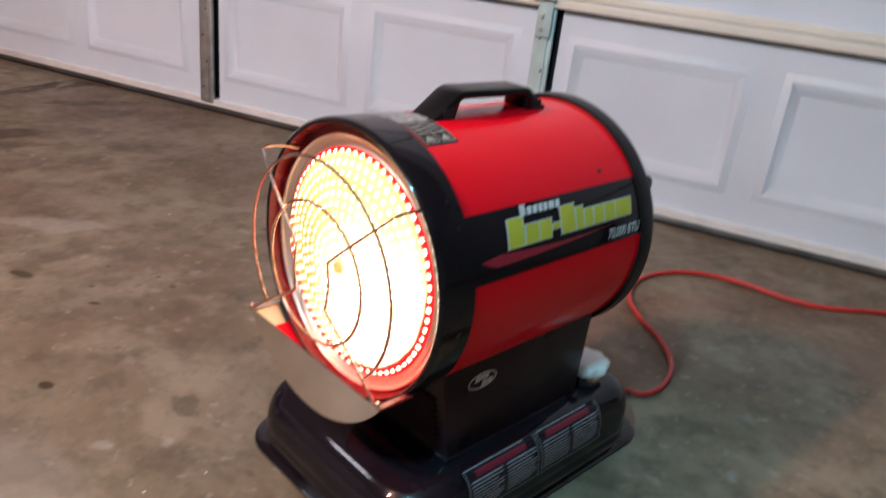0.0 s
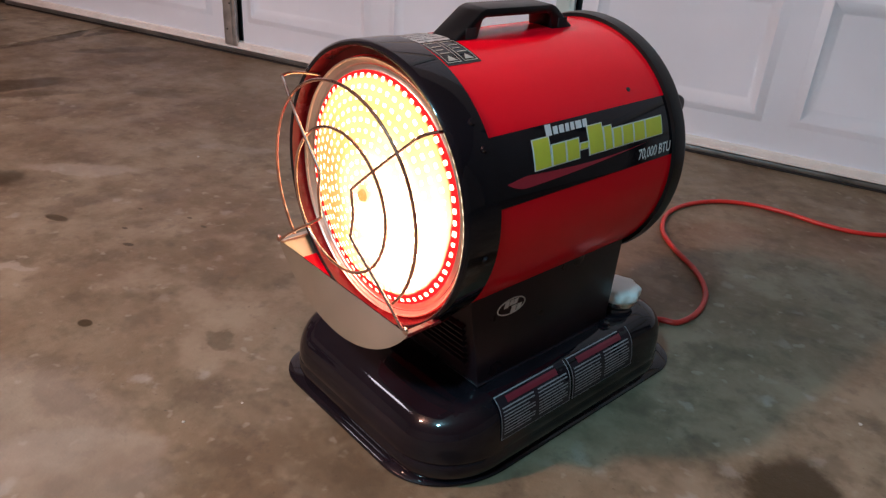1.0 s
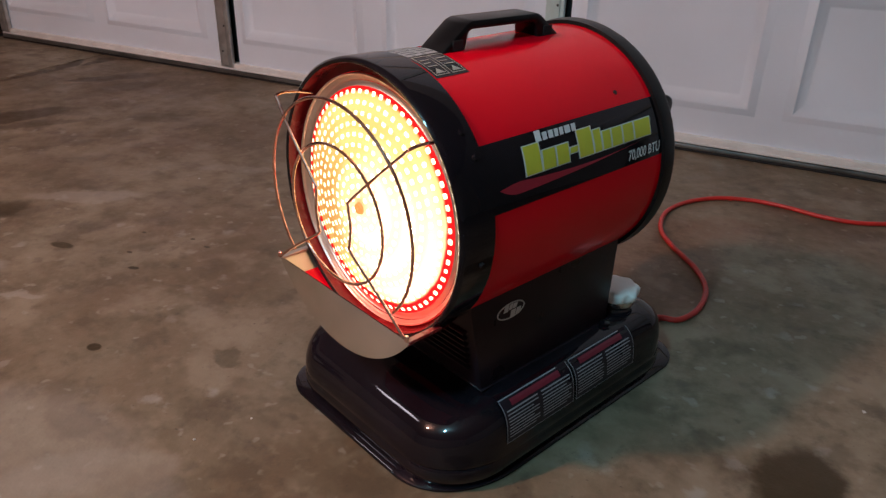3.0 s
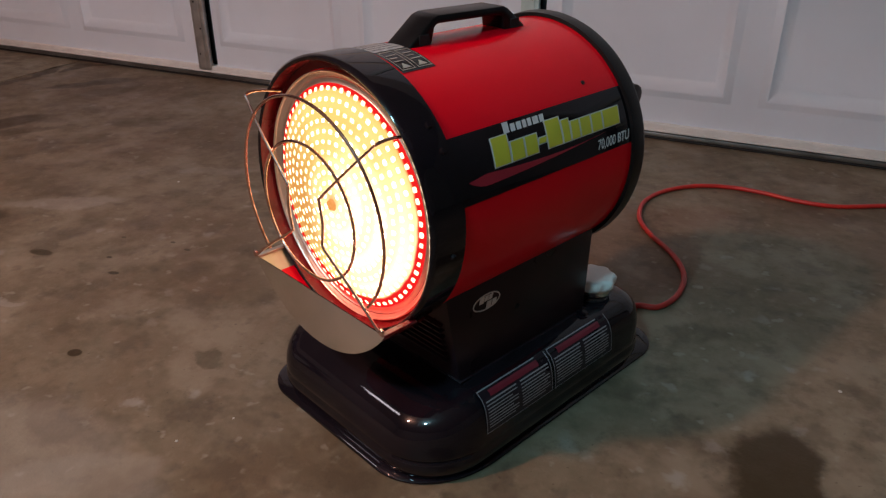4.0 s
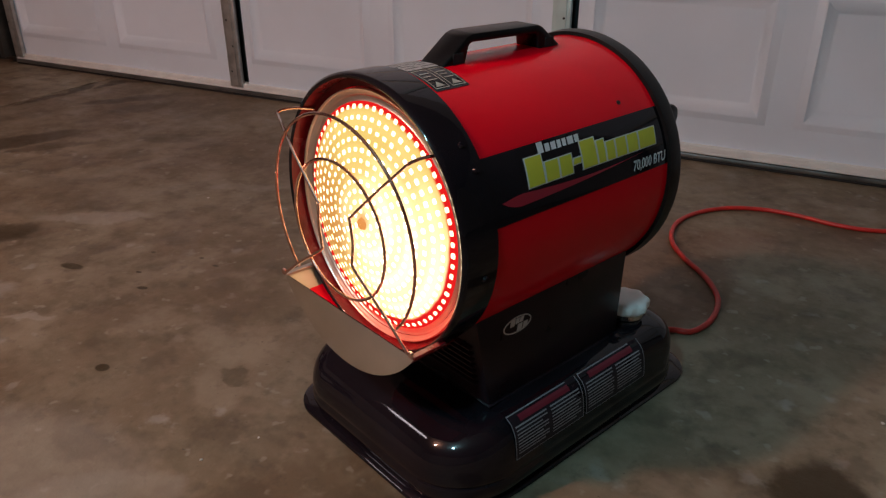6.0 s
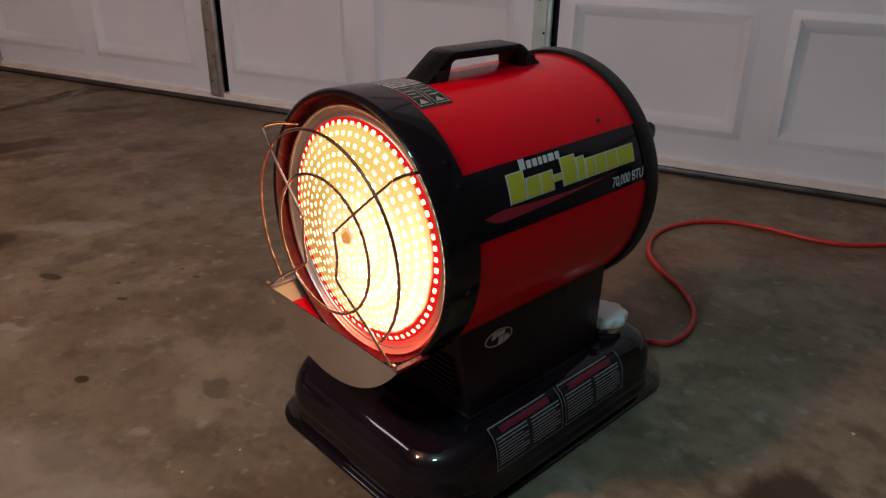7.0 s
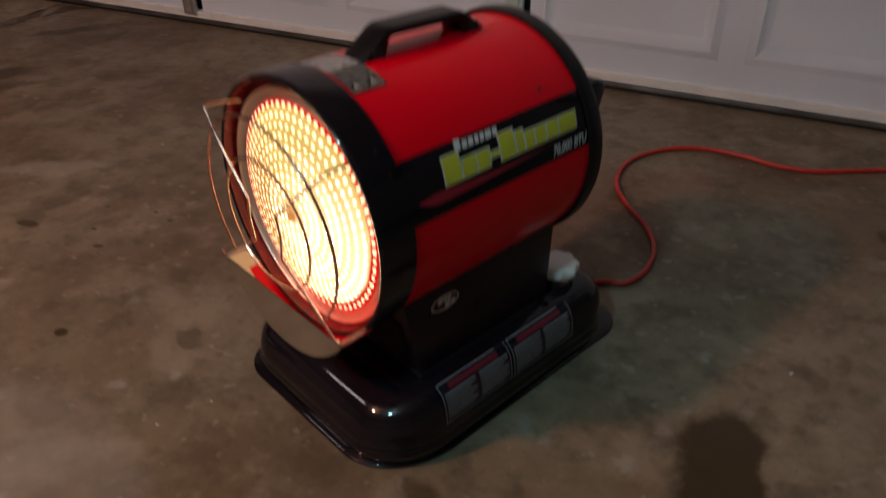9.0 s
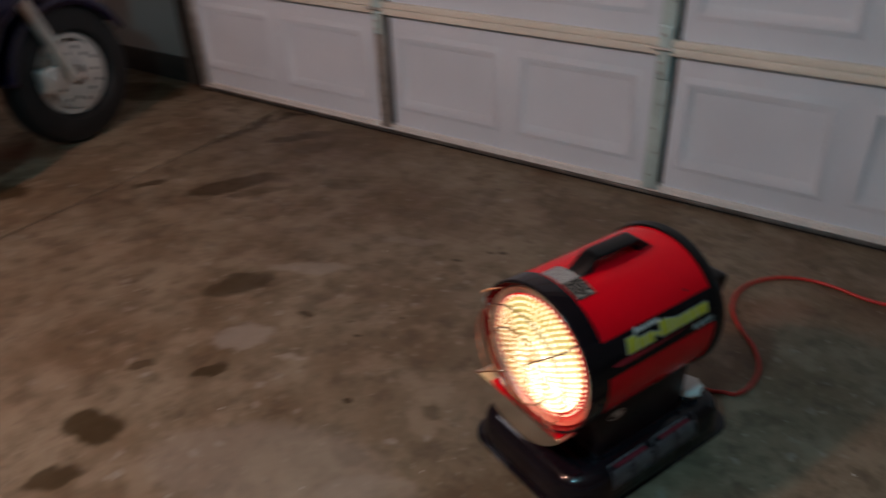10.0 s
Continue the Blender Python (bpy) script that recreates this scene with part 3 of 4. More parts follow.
# fuel tank with its skirt
tank = part("fuel_tank", loft([
    (0.168, -0.18, 0.285, 0.06, 0.01), (0.174, -0.186, 0.29, 0.062, 0.024), (0.1745, -0.187, 0.29, 0.062, 0.036), (0.1725, -0.1848, 0.288, 0.062, 0.0395),
    (0.174, -0.1862, 0.288, 0.062, 0.043), (0.1735, -0.1865, 0.288, 0.062, 0.05), (0.173, -0.184, 0.287, 0.06, 0.0632),
    (0.172, -0.179, 0.286, 0.058, 0.0753), (0.1705, -0.171, 0.284, 0.056, 0.0852), (0.1685, -0.16, 0.281, 0.054, 0.0935),
    (0.165, -0.145, 0.276, 0.05, 0.1012), (0.159, -0.125, 0.268, 0.046, 0.1089), (0.15, -0.108, 0.258, 0.042, 0.1138),
    (0.138, -0.096, 0.246, 0.036, 0.1166), (0.12, -0.085, 0.23, 0.03, 0.1177)], 18, -0.010, 1.35, 1.6), BLACK, heater, "glossy black steel fuel tank", 60)
skirt = part("base_skirt", loft([(0.1830, -0.188, 0.334, 0.062, 0.0), (0.1860, -0.191, 0.338, 0.064, 0.0015), (0.1860, -0.191, 0.338, 0.064, 0.004), (0.1840, -0.1898, 0.336, 0.064, 0.0055), (0.177, -0.186, 0.325, 0.062, 0.0072), (0.165, -0.172, 0.285, 0.06, 0.011)], 18, -0.0235, 1.5, 1.9), BLACK, heater, "flared glossy black base skirt", 50)
# pedestal
ped = part("pedestal", prism([(-0.091, 0.1150), (0.165, 0.1150), (0.170, 0.262), (-0.120, 0.262)], -0.118, 0.118, 0.005), BLACKSATIN, heater, "black sheet-steel pedestal")
for k in range(7):
    zz = 0.148 + 0.0092 * k
    yy = -0.091 - 0.029 * (zz - 0.1150) / 0.147
    part("louvre", prism([(yy - 0.001, zz), (yy - 0.006, zz - 0.001), (yy - 0.006, zz + 0.0005), (yy + 0.001, zz + 0.0045)], -0.095, 0.105, 0.0), BLACKSATIN, ped)
part("seam", box(-0.1205, 0.1205, -0.0935, 0.168, 0.1170, 0.1188, 0.0006, 1), BLACKSATIN, ped)

# drum
part("drum_shell", lathe_y([(-0.140, R - 0.003), (-0.140, R), (0.182, R), (0.182, R - 0.003), (-0.140, R - 0.003)], ZC, 128), RED, heater, "glossy red painted steel drum", 60)
collar = part("front_collar", lathe_y([(-0.130, R + 0.0005), (-0.131, R + 0.003), (-0.172, R + 0.0035), (-0.1765, R + 0.003), (-0.179, R + 0.0005), (-0.1785, R - 0.002), (-0.177, R - 0.003)], ZC, 128), BLACK, heater, "glossy black front collar", 50)
# the red glow inside the collar is put into the colour
part("collar_lining", lathe_y([(-0.1772, R - 0.0030), (-0.170, R - 0.0042), (-0.150, R - 0.0060)], ZC, 128), DARKRED, collar, "inside of the collar, the emitter's red glow put into its colour", 50)
part("rear_collar", lathe_y([(0.172, R + 0.0005), (0.173, R + 0.005), (0.191, R + 0.0065), (0.197, R + 0.004), (0.200, R - 0.008), (0.206, R - 0.03), (0.209, R - 0.06), (0.210, 0.03), (0.210, 0.002)], ZC, 96), PLASTIC, heater, "black rear fan guard", 50)
knob = prism([(0.186, 0.430), (0.262, 0.4285), (0.2755, 0.4225), (0.2790, 0.411), (0.2640, 0.366), (0.250, 0.345), (0.186, 0.335)], 0.058, 0.103, 0.005)
part("rear_bracket", knob, PLASTIC, heater, "black plastic rear bracket")
RING = [(-0.150, 0.1488), (-0.1640, 0.1484), (-0.1654, 0.1476), (-0.1648, 0.1464), (-0.1626, 0.1458), (-0.1624, 0.1448), (-0.1604, 0.1440), (-0.1602, 0.1428), (-0.1585, 0.1405), (-0.1560, 0.1396)]
ZE = ZC - 0.004
part("collar_step", lathe_y([(-0.1600, 0.1455), (-0.1595, 0.1560)], ZC, 96), DARKRED, collar, "step inside the collar, dark red for the emitter's glow", 50)
# the ring's low red emission stands in for reflected glow
ring = part("reflector_ring", lathe_y(RING, ZE, 128), RINGSTEEL, heater, "heat-tinted polished steel reflector ring", 60)

# glowing emitter: shallow dome with rows of perforations
ER, EY, EH = 0.1340, -0.160, 0.022


def dome_y(r):
    return EY - EH * (1 - (r / ER) ** 2)


emitter = part("emitter", lathe_y([(dome_y(r), max(r, 0.0005)) for r in [ER * k / 20 for k in range(20, -1, -1)]], ZE, 96), HOT, heater, "glowing orange-red perforated steel emitter", 80)
part("emitter_edge", lathe_y([(-0.160, 0.1338), (-0.1580, 0.1365), (-0.1585, 0.1400)], ZE, 96), RINGSTEEL, emitter, "edge of the emitter, dull red-hot below", 80)
bm = bmesh.new()
for j in range(11):
    r = 0.1286 - j * 0.0114
    if r < 0.009:
        break
    n = max(6, int(round(2 * math.pi * r / 0.0125)))
    for k in range(n):
        a = 2 * math.pi * (k + 0.5 * (j % 2)) / n
        hw, hh = 0.0033 + random.uniform(-0.0005, 0.0004), 0.0025 + random.uniform(-0.0004, 0.0004)
        vs = []
        for q in range(8):
            b = 2 * math.pi * (q + 0.5) / 8
            c, d = math.cos(b), math.sin(b)
            dx, dr = hw * math.copysign(abs(c) ** 0.55, c), hh * math.copysign(abs(d) ** 0.55, d)
            rr_, aa = r + dr, a + dx / r
            vs.append(bm.verts.new((rr_ * math.cos(aa), dome_y(rr_) - 0.0006, ZE + rr_ * math.sin(aa))))
        bm.faces.new(vs)
tagged(part("perforated_gauze", bm, HOLE, emitter, "glowing holes in the emitter", 0), kind="stuff")
part("burner_tip", lathe_y([(dome_y(0) - 0.004, 0.0005), (dome_y(0) - 0.004, 0.006), (dome_y(0) - 0.001, 0.0075)], ZE, 16), TIP, emitter, "dull orange burner tip")

# lower front shield
SR = 0.167
th = math.asin(0.129 / SR)
arc = [(SR * math.sin(-th + 2 * th * k / 32), 0.2495 - 1.12 * (0.2495 - ZC + SR * math.cos(-th + 2 * th * k / 32))) for k in range(33)]
bm = bmesh.new()
for y in (-0.217, -0.2158):
    bm.faces.new([bm.verts.new((x, y, z)) for x, z in [(-0.129, 0.2495), *arc[1:-1], (0.129, 0.2495)]])
part("front_shield", bm, STEEL, heater, "polished steel lower front shield plate", 20)
a0, a1 = math.pi * 1.5 - th, math.pi * 1.5 + th
# steel trough; the emitter's red reflection is put into its colour
for nm, b0, b1, mat, lab in (("shield_trough", a0 + 0.18, a1 - 0.24, RED, "curved red-painted heat shield below the emitter"), ("shield_end", a0, a0 + 0.18, CHROME, "bare steel end of the shield"), ("shield_end", a1 - 0.24, a1, DARKRED, "scorched end of the shield")):
    part(nm, lathe_y([(-0.216, SR), (-0.160, SR + 0.0005), (-0.160, SR - 0.001), (-0.216, SR - 0.001)], ZC, 20, b0, b1), mat, heater, lab)
part("shield_lip", lathe_y([(-0.2165, SR - 0.0012), (-0.196, SR - 0.0012), (-0.196, SR - 0.0022), (-0.2165, SR - 0.0022), (-0.2165, SR - 0.0012)], ZC, 40, a0, a1), CHROME, heater, "folded steel lip")
for s in (-1, 1):
    # the +x flange is coloured dark red for the reflected glow
    part("shield_flange", box(min(s * 0.122, s * 0.130), max(s * 0.122, s * 0.130), -0.2175, -0.172, 0.248, 0.2515, 0.0008, 1), CHROME if s < 0 else DARKRED, heater)

# wire guard
guard = part("guard_loop", pipe([(0.1303 * math.cos(a), -0.2145 - 0.002 * math.sin(a), ZC + 0.1265 * math.sin(a)) for a in [radians(-42 + 264 * k / 64) for k in range(65)]], 0.0018, 8), WIRE, heater, "outer chrome wire guard loop")
part("inner_loop", pipe([(0.0850 * math.cos(a), -0.2165, 0.3525 + 0.0800 * math.sin(a)) for a in [2 * math.pi * k / 64 for k in range(64)]], 0.0018, 8, True), WIRE, guard)
for s in (-1, 1):
    part("guard_rod", pipe(smooth_line([(s * 0.114, -0.164, 0.456), (s * 0.118, -0.19, 0.461), (s * 0.119, -0.209, 0.460), (s * 0.112, -0.2115, 0.453), (s * 0.08, -0.2165, 0.424), (s * 0.034, -0.2195, 0.382), (s * 0.030, -0.2195, 0.375), (s * 0.033, -0.2195, 0.350), (s * 0.030, -0.2195, 0.328), (s * 0.033, -0.2195, 0.318), (s * 0.08, -0.2195, 0.286), (s * 0.122, -0.2195, 0.254)], 4), 0.0018, 8), WIRE, guard)
    part("clip", box(s * 0.126 - 0.003, s * 0.126 + 0.003, -0.2205, -0.2165, 0.250, 0.258, 0.001, 1), WIRE, guard)

# carrying handle: solid feet and a flat grip
H_OUT = [(-0.082, 0.5130), (-0.042, 0.5420), (-0.033, 0.5450), (0.076, 0.5425), (0.084, 0.5390), (0.116, 0.515), (0.116, 0.504), (0.080, 0.504), (0.075, 0.5300), (0.069, 0.5325), (-0.034, 0.5350), (-0.039, 0.532), (-0.047, 0.504), (-0.082, 0.504)]
handle = part("handle", prism(H_OUT, -0.0195, 0.0195, 0.0028), PLASTIC, heater, "black moulded plastic carrying handle")
for y in (-0.056, 0.096):
    # black inset plate paints the recess's shade
    rec = box(0.0186, 0.0202, y - 0.008, y + 0.008, 0.514, 0.526, 0.0005, 1)
    part("screw_recess", rec, DARK, handle)

# filler cap, gauge
cap = part("fuel_cap", lathe_z([(0.1340, 0.0285), (0.1355, 0.0305, 0.03), (0.1380, 0.0318, 0.07), (0.1465, 0.0320, 0.075), (0.1498, 0.0300, 0.055), (0.1512, 0.025, 0.03), (0.1516, 0.01)], 0.100, 0.209, 84, 0, 8), CAPW, heater, "white scalloped plastic fuel filler cap", 50)
part("cap_collar", lathe_z([(0.1255, 0.0270), (0.1262, 0.0290), (0.1335, 0.0295), (0.1342, 0.027)], 0.100, 0.209, 48), STEEL, cap, "chromed collar under the cap")
part("cap_gasket", lathe_z([(0.1212, 0.0250), (0.1216, 0.0262), (0.1252, 0.0262), (0.1256, 0.025)], 0.100, 0.209, 40), PLASTIC, cap, "black rubber sealing ring")
part("filler_neck", lathe_z([(0.108, 0.0245), (0.1205, 0.0245), (0.1212, 0.0232)], 0.100, 0.209, 48), STEEL, cap, "chromed filler neck")
part("fuel_gauge", lathe_z([(0.105, 0.010), (0.116, 0.010), (0.1175, 0.0075), (0.122, 0.0075), (0.123, 0.006)], 0.125, 0.150, 24), BLACK, heater, "small glossy black fuel gauge")


# ---- decals on the drum ----
def on_drum(y, ang, lift):
    return ((R + lift) * math.cos(ang), y, ZC + (R + lift) * math.sin(ang))


def drum_patch(y0, y1, a0, a1, lift, ny=8, na=10, bm=None, slant=0.0):
    bm = bm or bmesh.new()
    g = [[bm.verts.new(on_drum(y0 + (y1 - y0) * i / ny + slant * j / na, a0 + (a1 - a0) * j / na, lift)) for j in range(na + 1)] for i in range(ny + 1)]
    for i in range(ny):
        for j in range(na):
            bm.faces.new((g[i][j], g[i + 1][j], g[i + 1][j + 1], g[i][j + 1]))
    return bm


DEG = math.pi / 180
band = part("side_band", drum_patch(-0.131, 0.1725, 9.5 * DEG, 35.5 * DEG, 0.0007, 8, 16), BLACK, heater, "black printed band on the drum", 60)
bm = bmesh.new()
lo, hi = [], []
for k in range(33):
    u = k / 32
    y = -0.118 + 0.24 * u
    thick = 5.6 * DEG * (math.sin(math.pi * min(1, u * 7 + 0.02) / 2) if u < 0.15 else 1) * (1 - u) ** 1.7
    base = (14.4 + 0.2 * u + 3.6 * u * u + 3.2 * (max(0, 0.12 - u) / 0.12) ** 2) * DEG
    lo.append(bm.verts.new(on_drum(y, base, 0.0013)))
    hi.append(bm.verts.new(on_drum(y, base + thick + 0.0008, 0.0013)))
for k in range(32):
    bm.faces.new((lo[k], lo[k + 1], hi[k + 1], hi[k]))
part("swoosh", bm, SWOOSH, band, "dark red printed swoosh")
# the brand lettering is drawn as plain slanted blocks
x = -0.0765
for w, h, a_lift in ((0.0265, 0.0300, 0), (0.0225, 0.0205, 0), (0.0215, 0.0205, 0), (0.0148, 0.0060, 0.008), (0.0265, 0.0300, 0), (0.0148, 0.0250, 0), (0.0168, 0.0205, 0), (0.0208, 0.0205, 0), (0.0218, 0.0205, 0), (0.0338, 0.0205, 0)):
    b0 = 19.9 * DEG + a_lift / R
    part("emblem_edge", drum_patch(x - 0.0012, x + w + 0.0002, b0 - 0.0075, b0 + h / R + 0.0075, 0.0013, 1, 6, None, 0.0035), WHITEINK, band)
    part("emblem_block", drum_patch(x + 0.0006, x + w - 0.0016, b0, b0 + h / R, 0.0019, 1, 6, None, 0.003), YELLOW, band)
    x += w + 0.0009
x = -0.050
for w, h in ((0.0115, 0.0120), (0.0098, 0.0085), (0.0100, 0.0085), (0.0085, 0.0085), (0.0085, 0.0085), (0.0120, 0.0085), (0.0095, 0.0085)):
    part("emblem_block", drum_patch(x, x + w - 0.0022, 30.9 * DEG, 30.9 * DEG + h / R, 0.0013, 1, 3, None, 0.0016), WHITEINK, band)
    x += w


def wrapped_text(body, y, ang, size, lift, mat, parent, label, shear=0.25):
    cu = bpy.data.curves.new("lettering", "FONT")
    cu.body, cu.size, cu.shear, cu.offset = body, size, shear, size * 0.022
    tmp = new("lettering", cu)
    bpy.context.view_layer.update()
    me = bpy.data.meshes.new_from_object(tmp.evaluated_get(bpy.context.evaluated_depsgraph_get()))
    bpy.data.objects.remove(tmp)
    bpy.data.curves.remove(cu)
    bm = bmesh.new()
    bm.from_mesh(me)
    bpy.data.meshes.remove(me)
    for v in bm.verts:
        v.co = on_drum(y + v.co.x * 0.82, ang + v.co.y / R, lift)
    return part("lettering", bm, mat, parent, label, 0)


wrapped_text("70,000 BTU", 0.100, 11.6 * DEG, 0.0165, 0.0016, WHITEINK, band, "white printed rating 70,000 BTU")
for y, a in ((-0.145, 42), (-0.141, 32), (-0.148, -8)):
    sc = bmesh.new()
    bmesh.ops.create_cone(sc, cap_ends=True, segments=12, radius1=0.0042, radius2=0.003, depth=0.003)
    bmesh.ops.transform(sc, verts=sc.verts, matrix=Matrix.Translation(on_drum(y, a * DEG, 0.0045)) @ Matrix.Rotation(radians(90 - a), 4, "Y"))
    part("screw", sc, BLACK, collar)
# small hole in the drum, drawn as a near-black disc
hole = bmesh.new()
bmesh.ops.create_cone(hole, cap_ends=True, segments=14, radius1=0.003, radius2=0.0024, depth=0.002)
bmesh.ops.transform(hole, verts=hole.verts, matrix=Matrix.Translation(on_drum(0.11, 41.5 * DEG, 0.0004)) @ Matrix.Rotation(radians(48.5), 4, "Y"))
part("drum_hole", hole, DARK, heater)
# caution sticker on top of the drum, with unreadable lines
st = part("caution_sticker", drum_patch(-0.126, -0.079, 67 * DEG, 106 * DEG, 0.0006, 4, 12), BLACK, heater, "black caution sticker, one printed half paled for lamp glare", 60)
# printed half; the lamp's glare on it is put into the pale colour
part("pale_print_and_glare", drum_patch(-0.1245, -0.0805, 85 * DEG, 105 * DEG, 0.0009, 4, 8), STICKERPALE, st, "printed half of the sticker, pale grey with lamp glare in its colour", 60)
for k in range(6):
    for y0, y1 in ((-0.122, -0.1035), (-0.1005, -0.083)):
        a = (87 + 2.9 * k) * DEG
        part("sticker_line", drum_patch(y0, y1 - 0.004 * (k % 3 == 1), a, a + 0.8 * DEG, 0.0012, 1, 2), PLASTIC, st)
for y0, y1, b0, b1 in ((-0.1235, -0.1045, 68.2, 83.5), (-0.1005, -0.0815, 68.2, 83.5)):
    for q0, q1, a0_, a1_ in ((y0, y1, b0, b0 + 0.45), (y0, y1, b1 - 0.45, b1), (y0, y0 + 0.0009, b0, b1), (y1 - 0.0009, y1, b0, b1)):
        part("sticker_border", drum_patch(q0, q1, a0_ * DEG, a1_ * DEG, 0.0011, 1, 6), STICKERINK, st)
    tri = bmesh.new()
    tri.faces.new([tri.verts.new(on_drum(y, a * DEG, 0.0011)) for y, a in ((y0 + 0.003, b0 + 1.2), (y1 - 0.003, b0 + 1.2), ((y0 + y1) / 2, b0 + 4.6))])
    part("sticker_mark", tri, STICKERINK, st)
    for k in range(3):
        a = (b0 + 6.0 + k * 2.6) * DEG
        part("sticker_line", drum_patch(y0 + 0.003, y1 - 0.003 - 0.003 * (k % 2), a, a + 0.6 * DEG, 0.0011, 1, 2), STICKERINK, st)

# emblem on the pedestal
bm = pipe([(0.1182, -0.047 + 0.0235 * math.cos(a), 0.2175 + 0.0105 * math.sin(a)) for a in [2 * math.pi * k / 40 for k in range(40)]], 0.0009, 6, True)
emb = part("emblem_ring", bm, WHITEINK, ped, "grey oval printed emblem")
for y0, z0, w, h in ((-0.060, 0.2175, 0.007, 0.009), (-0.051, 0.219, 0.0055, 0.007), (-0.044, 0.219, 0.006, 0.0065), (-0.048, 0.2085, 0.008, 0.0085), (-0.038, 0.2085, 0.007, 0.0085)):
    part("emblem_block", prism([(y0, z0), (y0 + w, z0), (y0 + w + 0.002, z0 + h), (y0 + 0.002, z0 + h)], 0.1178, 0.1188), WHITEINK, emb)


# warning labels on the tank's side
SIDE = [(0.043, 0.164), (0.05, 0.1635), (0.0632, 0.163), (0.0753, 0.162), (0.0852, 0.1605), (0.0935, 0.1585), (0.1012, 0.155), (0.1089, 0.149), (0.1138, 0.14), (0.1166, 0.128), (0.1177, 0.11)]


def side_x(z):
    for (za, xa), (zb, xb) in zip(SIDE, SIDE[1:]):
        if za <= z <= zb:
            return xa + (xb - xa) * (z - za) / (zb - za)
    return SIDE[0][1]


def side_patch(y0, y1, z0, z1, lift, n=6):
    bm = bmesh.new()
    col = [[bm.verts.new((side_x(z0 + (z1 - z0) * k / n) + lift, y, z0 + (z1 - z0) * k / n + lift * 0.5)) for k in range(n + 1)] for y in (y0, y1)]
    for k in range(n):
        bm.faces.new((col[0][k], col[1][k], col[1][k + 1], col[0][k + 1]))
    return bm


for y0, y1 in ((-0.088, 0.041), (0.046, 0.177)):
    lab = part("warning_label", side_patch(y0, y1, 0.060, 0.1130, 0.0006, 8), BLACKSATIN, heater, "black warning label with grey lines and red heading", 60)
    for a, b, c, d in ((y0, y1, 0.060, 0.0609), (y0, y1 - 0.02, 0.1122, 0.1130), (y0, y0 + 0.0011, 0.060, 0.1130), (y1 - 0.0011, y1, 0.060, 0.1130)):
        part("label_border", side_patch(a, b, c, d, 0.0012, 8), DIMINK, lab)
    part("label_heading", side_patch(y0 + 0.016, y1 - 0.020, 0.1050, 0.1108, 0.0012), REDINK, lab)
    for c in range(2):
        for k in range(9):
            zz = 0.1010 - k * 0.0043
            e = random.uniform(0, 0.014) * (k % 3 == 2)
            part("label_line", side_patch(y0 + 0.005 + c * 0.063, y0 + 0.061 + c * 0.063 - e, zz, zz + 0.0016, 0.0011, 1), DIMINK, lab)

# ================= loose things on the floor =================
cord = thing("extension_cord", Matrix.Identity(4), "orange-red rubber extension cord lying in a loop on the floor", "extension cord")
bk = HEATER @ Vector((-0.02, 0.222, 0.18))
line = [tuple(bk), tuple(HEATER @ Vector((-0.02, 0.29, 0.09))), tuple(HEATER @ Vector((0.0, 0.352, 0.012))), tuple(HEATER @ Vector((0.05, 0.372, 0.0055))), (0.200, -0.012, 0.0055), (0.229, -0.003, 0.0055), (0.252, 0.050, 0.0055), (0.252, 0.130, 0.0055), (0.219, 0.207, 0.0055), (0.160, 0.283, 0.0055), (0.122, 0.356, 0.0055),
        (0.114, 0.450, 0.0055), (0.145, 0.532, 0.0055), (0.206, 0.594, 0.0055), (0.281, 0.621, 0.0055), (0.358, 0.618, 0.0055), (0.433, 0.600, 0.0055), (0.515, 0.604, 0.0055), (0.618, 0.656, 0.0055), (0.80, 0.745, 0.0055), (1.0, 0.80, 0.0055), (1.5, 0.80, 0.0055), (2.4, 0.6, 0.0055), (3.6, 0.5, 0.0055)]
part("cable", pipe(smooth_line(line, 10), 0.0052, 10), CORD, cord)
pl = lathe_y([(-0.012, 0.001), (-0.012, 0.013), (0.006, 0.014), (0.026, 0.009), (0.03, 0.006)], 0.0, 20)
bmesh.ops.transform(pl, verts=pl.verts, matrix=Matrix.Translation(bk) @ Matrix.Rotation(AZ, 4, "Z"))
part("plug", pl, CORD, cord)

rng = random.Random(4)
for x, y, r in ((0.517, -0.125, 0.0035), (-0.30, -0.62, 0.0025), (-0.26, -0.55, 0.002), (-0.95, 0.1, 0.003), (-0.50, -0.80, 0.003), (0.62, -0.42, 0.003), (-0.85, -0.72, 0.0035), (0.30, -0.72, 0.0025)):
    bm = bmesh.new()
    bmesh.ops.create_icosphere(bm, subdivisions=1, radius=r)
    for v in bm.verts:
        v.co *= rng.uniform(0.7, 1.25)
        v.co.z = v.co.z * 0.5 + r * 0.45
    ob = tagged(finish(bm, "concrete_chip", CHIP, None, 0), "small pale chip of concrete lying on the floor", "chip", "chips on the floor")
    ob.location = (x, y, 0.0)


# ================= motorcycle beside the door =================
bike = thing("motorcycle", Matrix.Translation((-2.76, 0.190, 0)) @ Matrix.Rotation(radians(8), 4, "Z"), "dark blue motorcycle with cast alloy wheels, parked on concrete", "motorcycle")


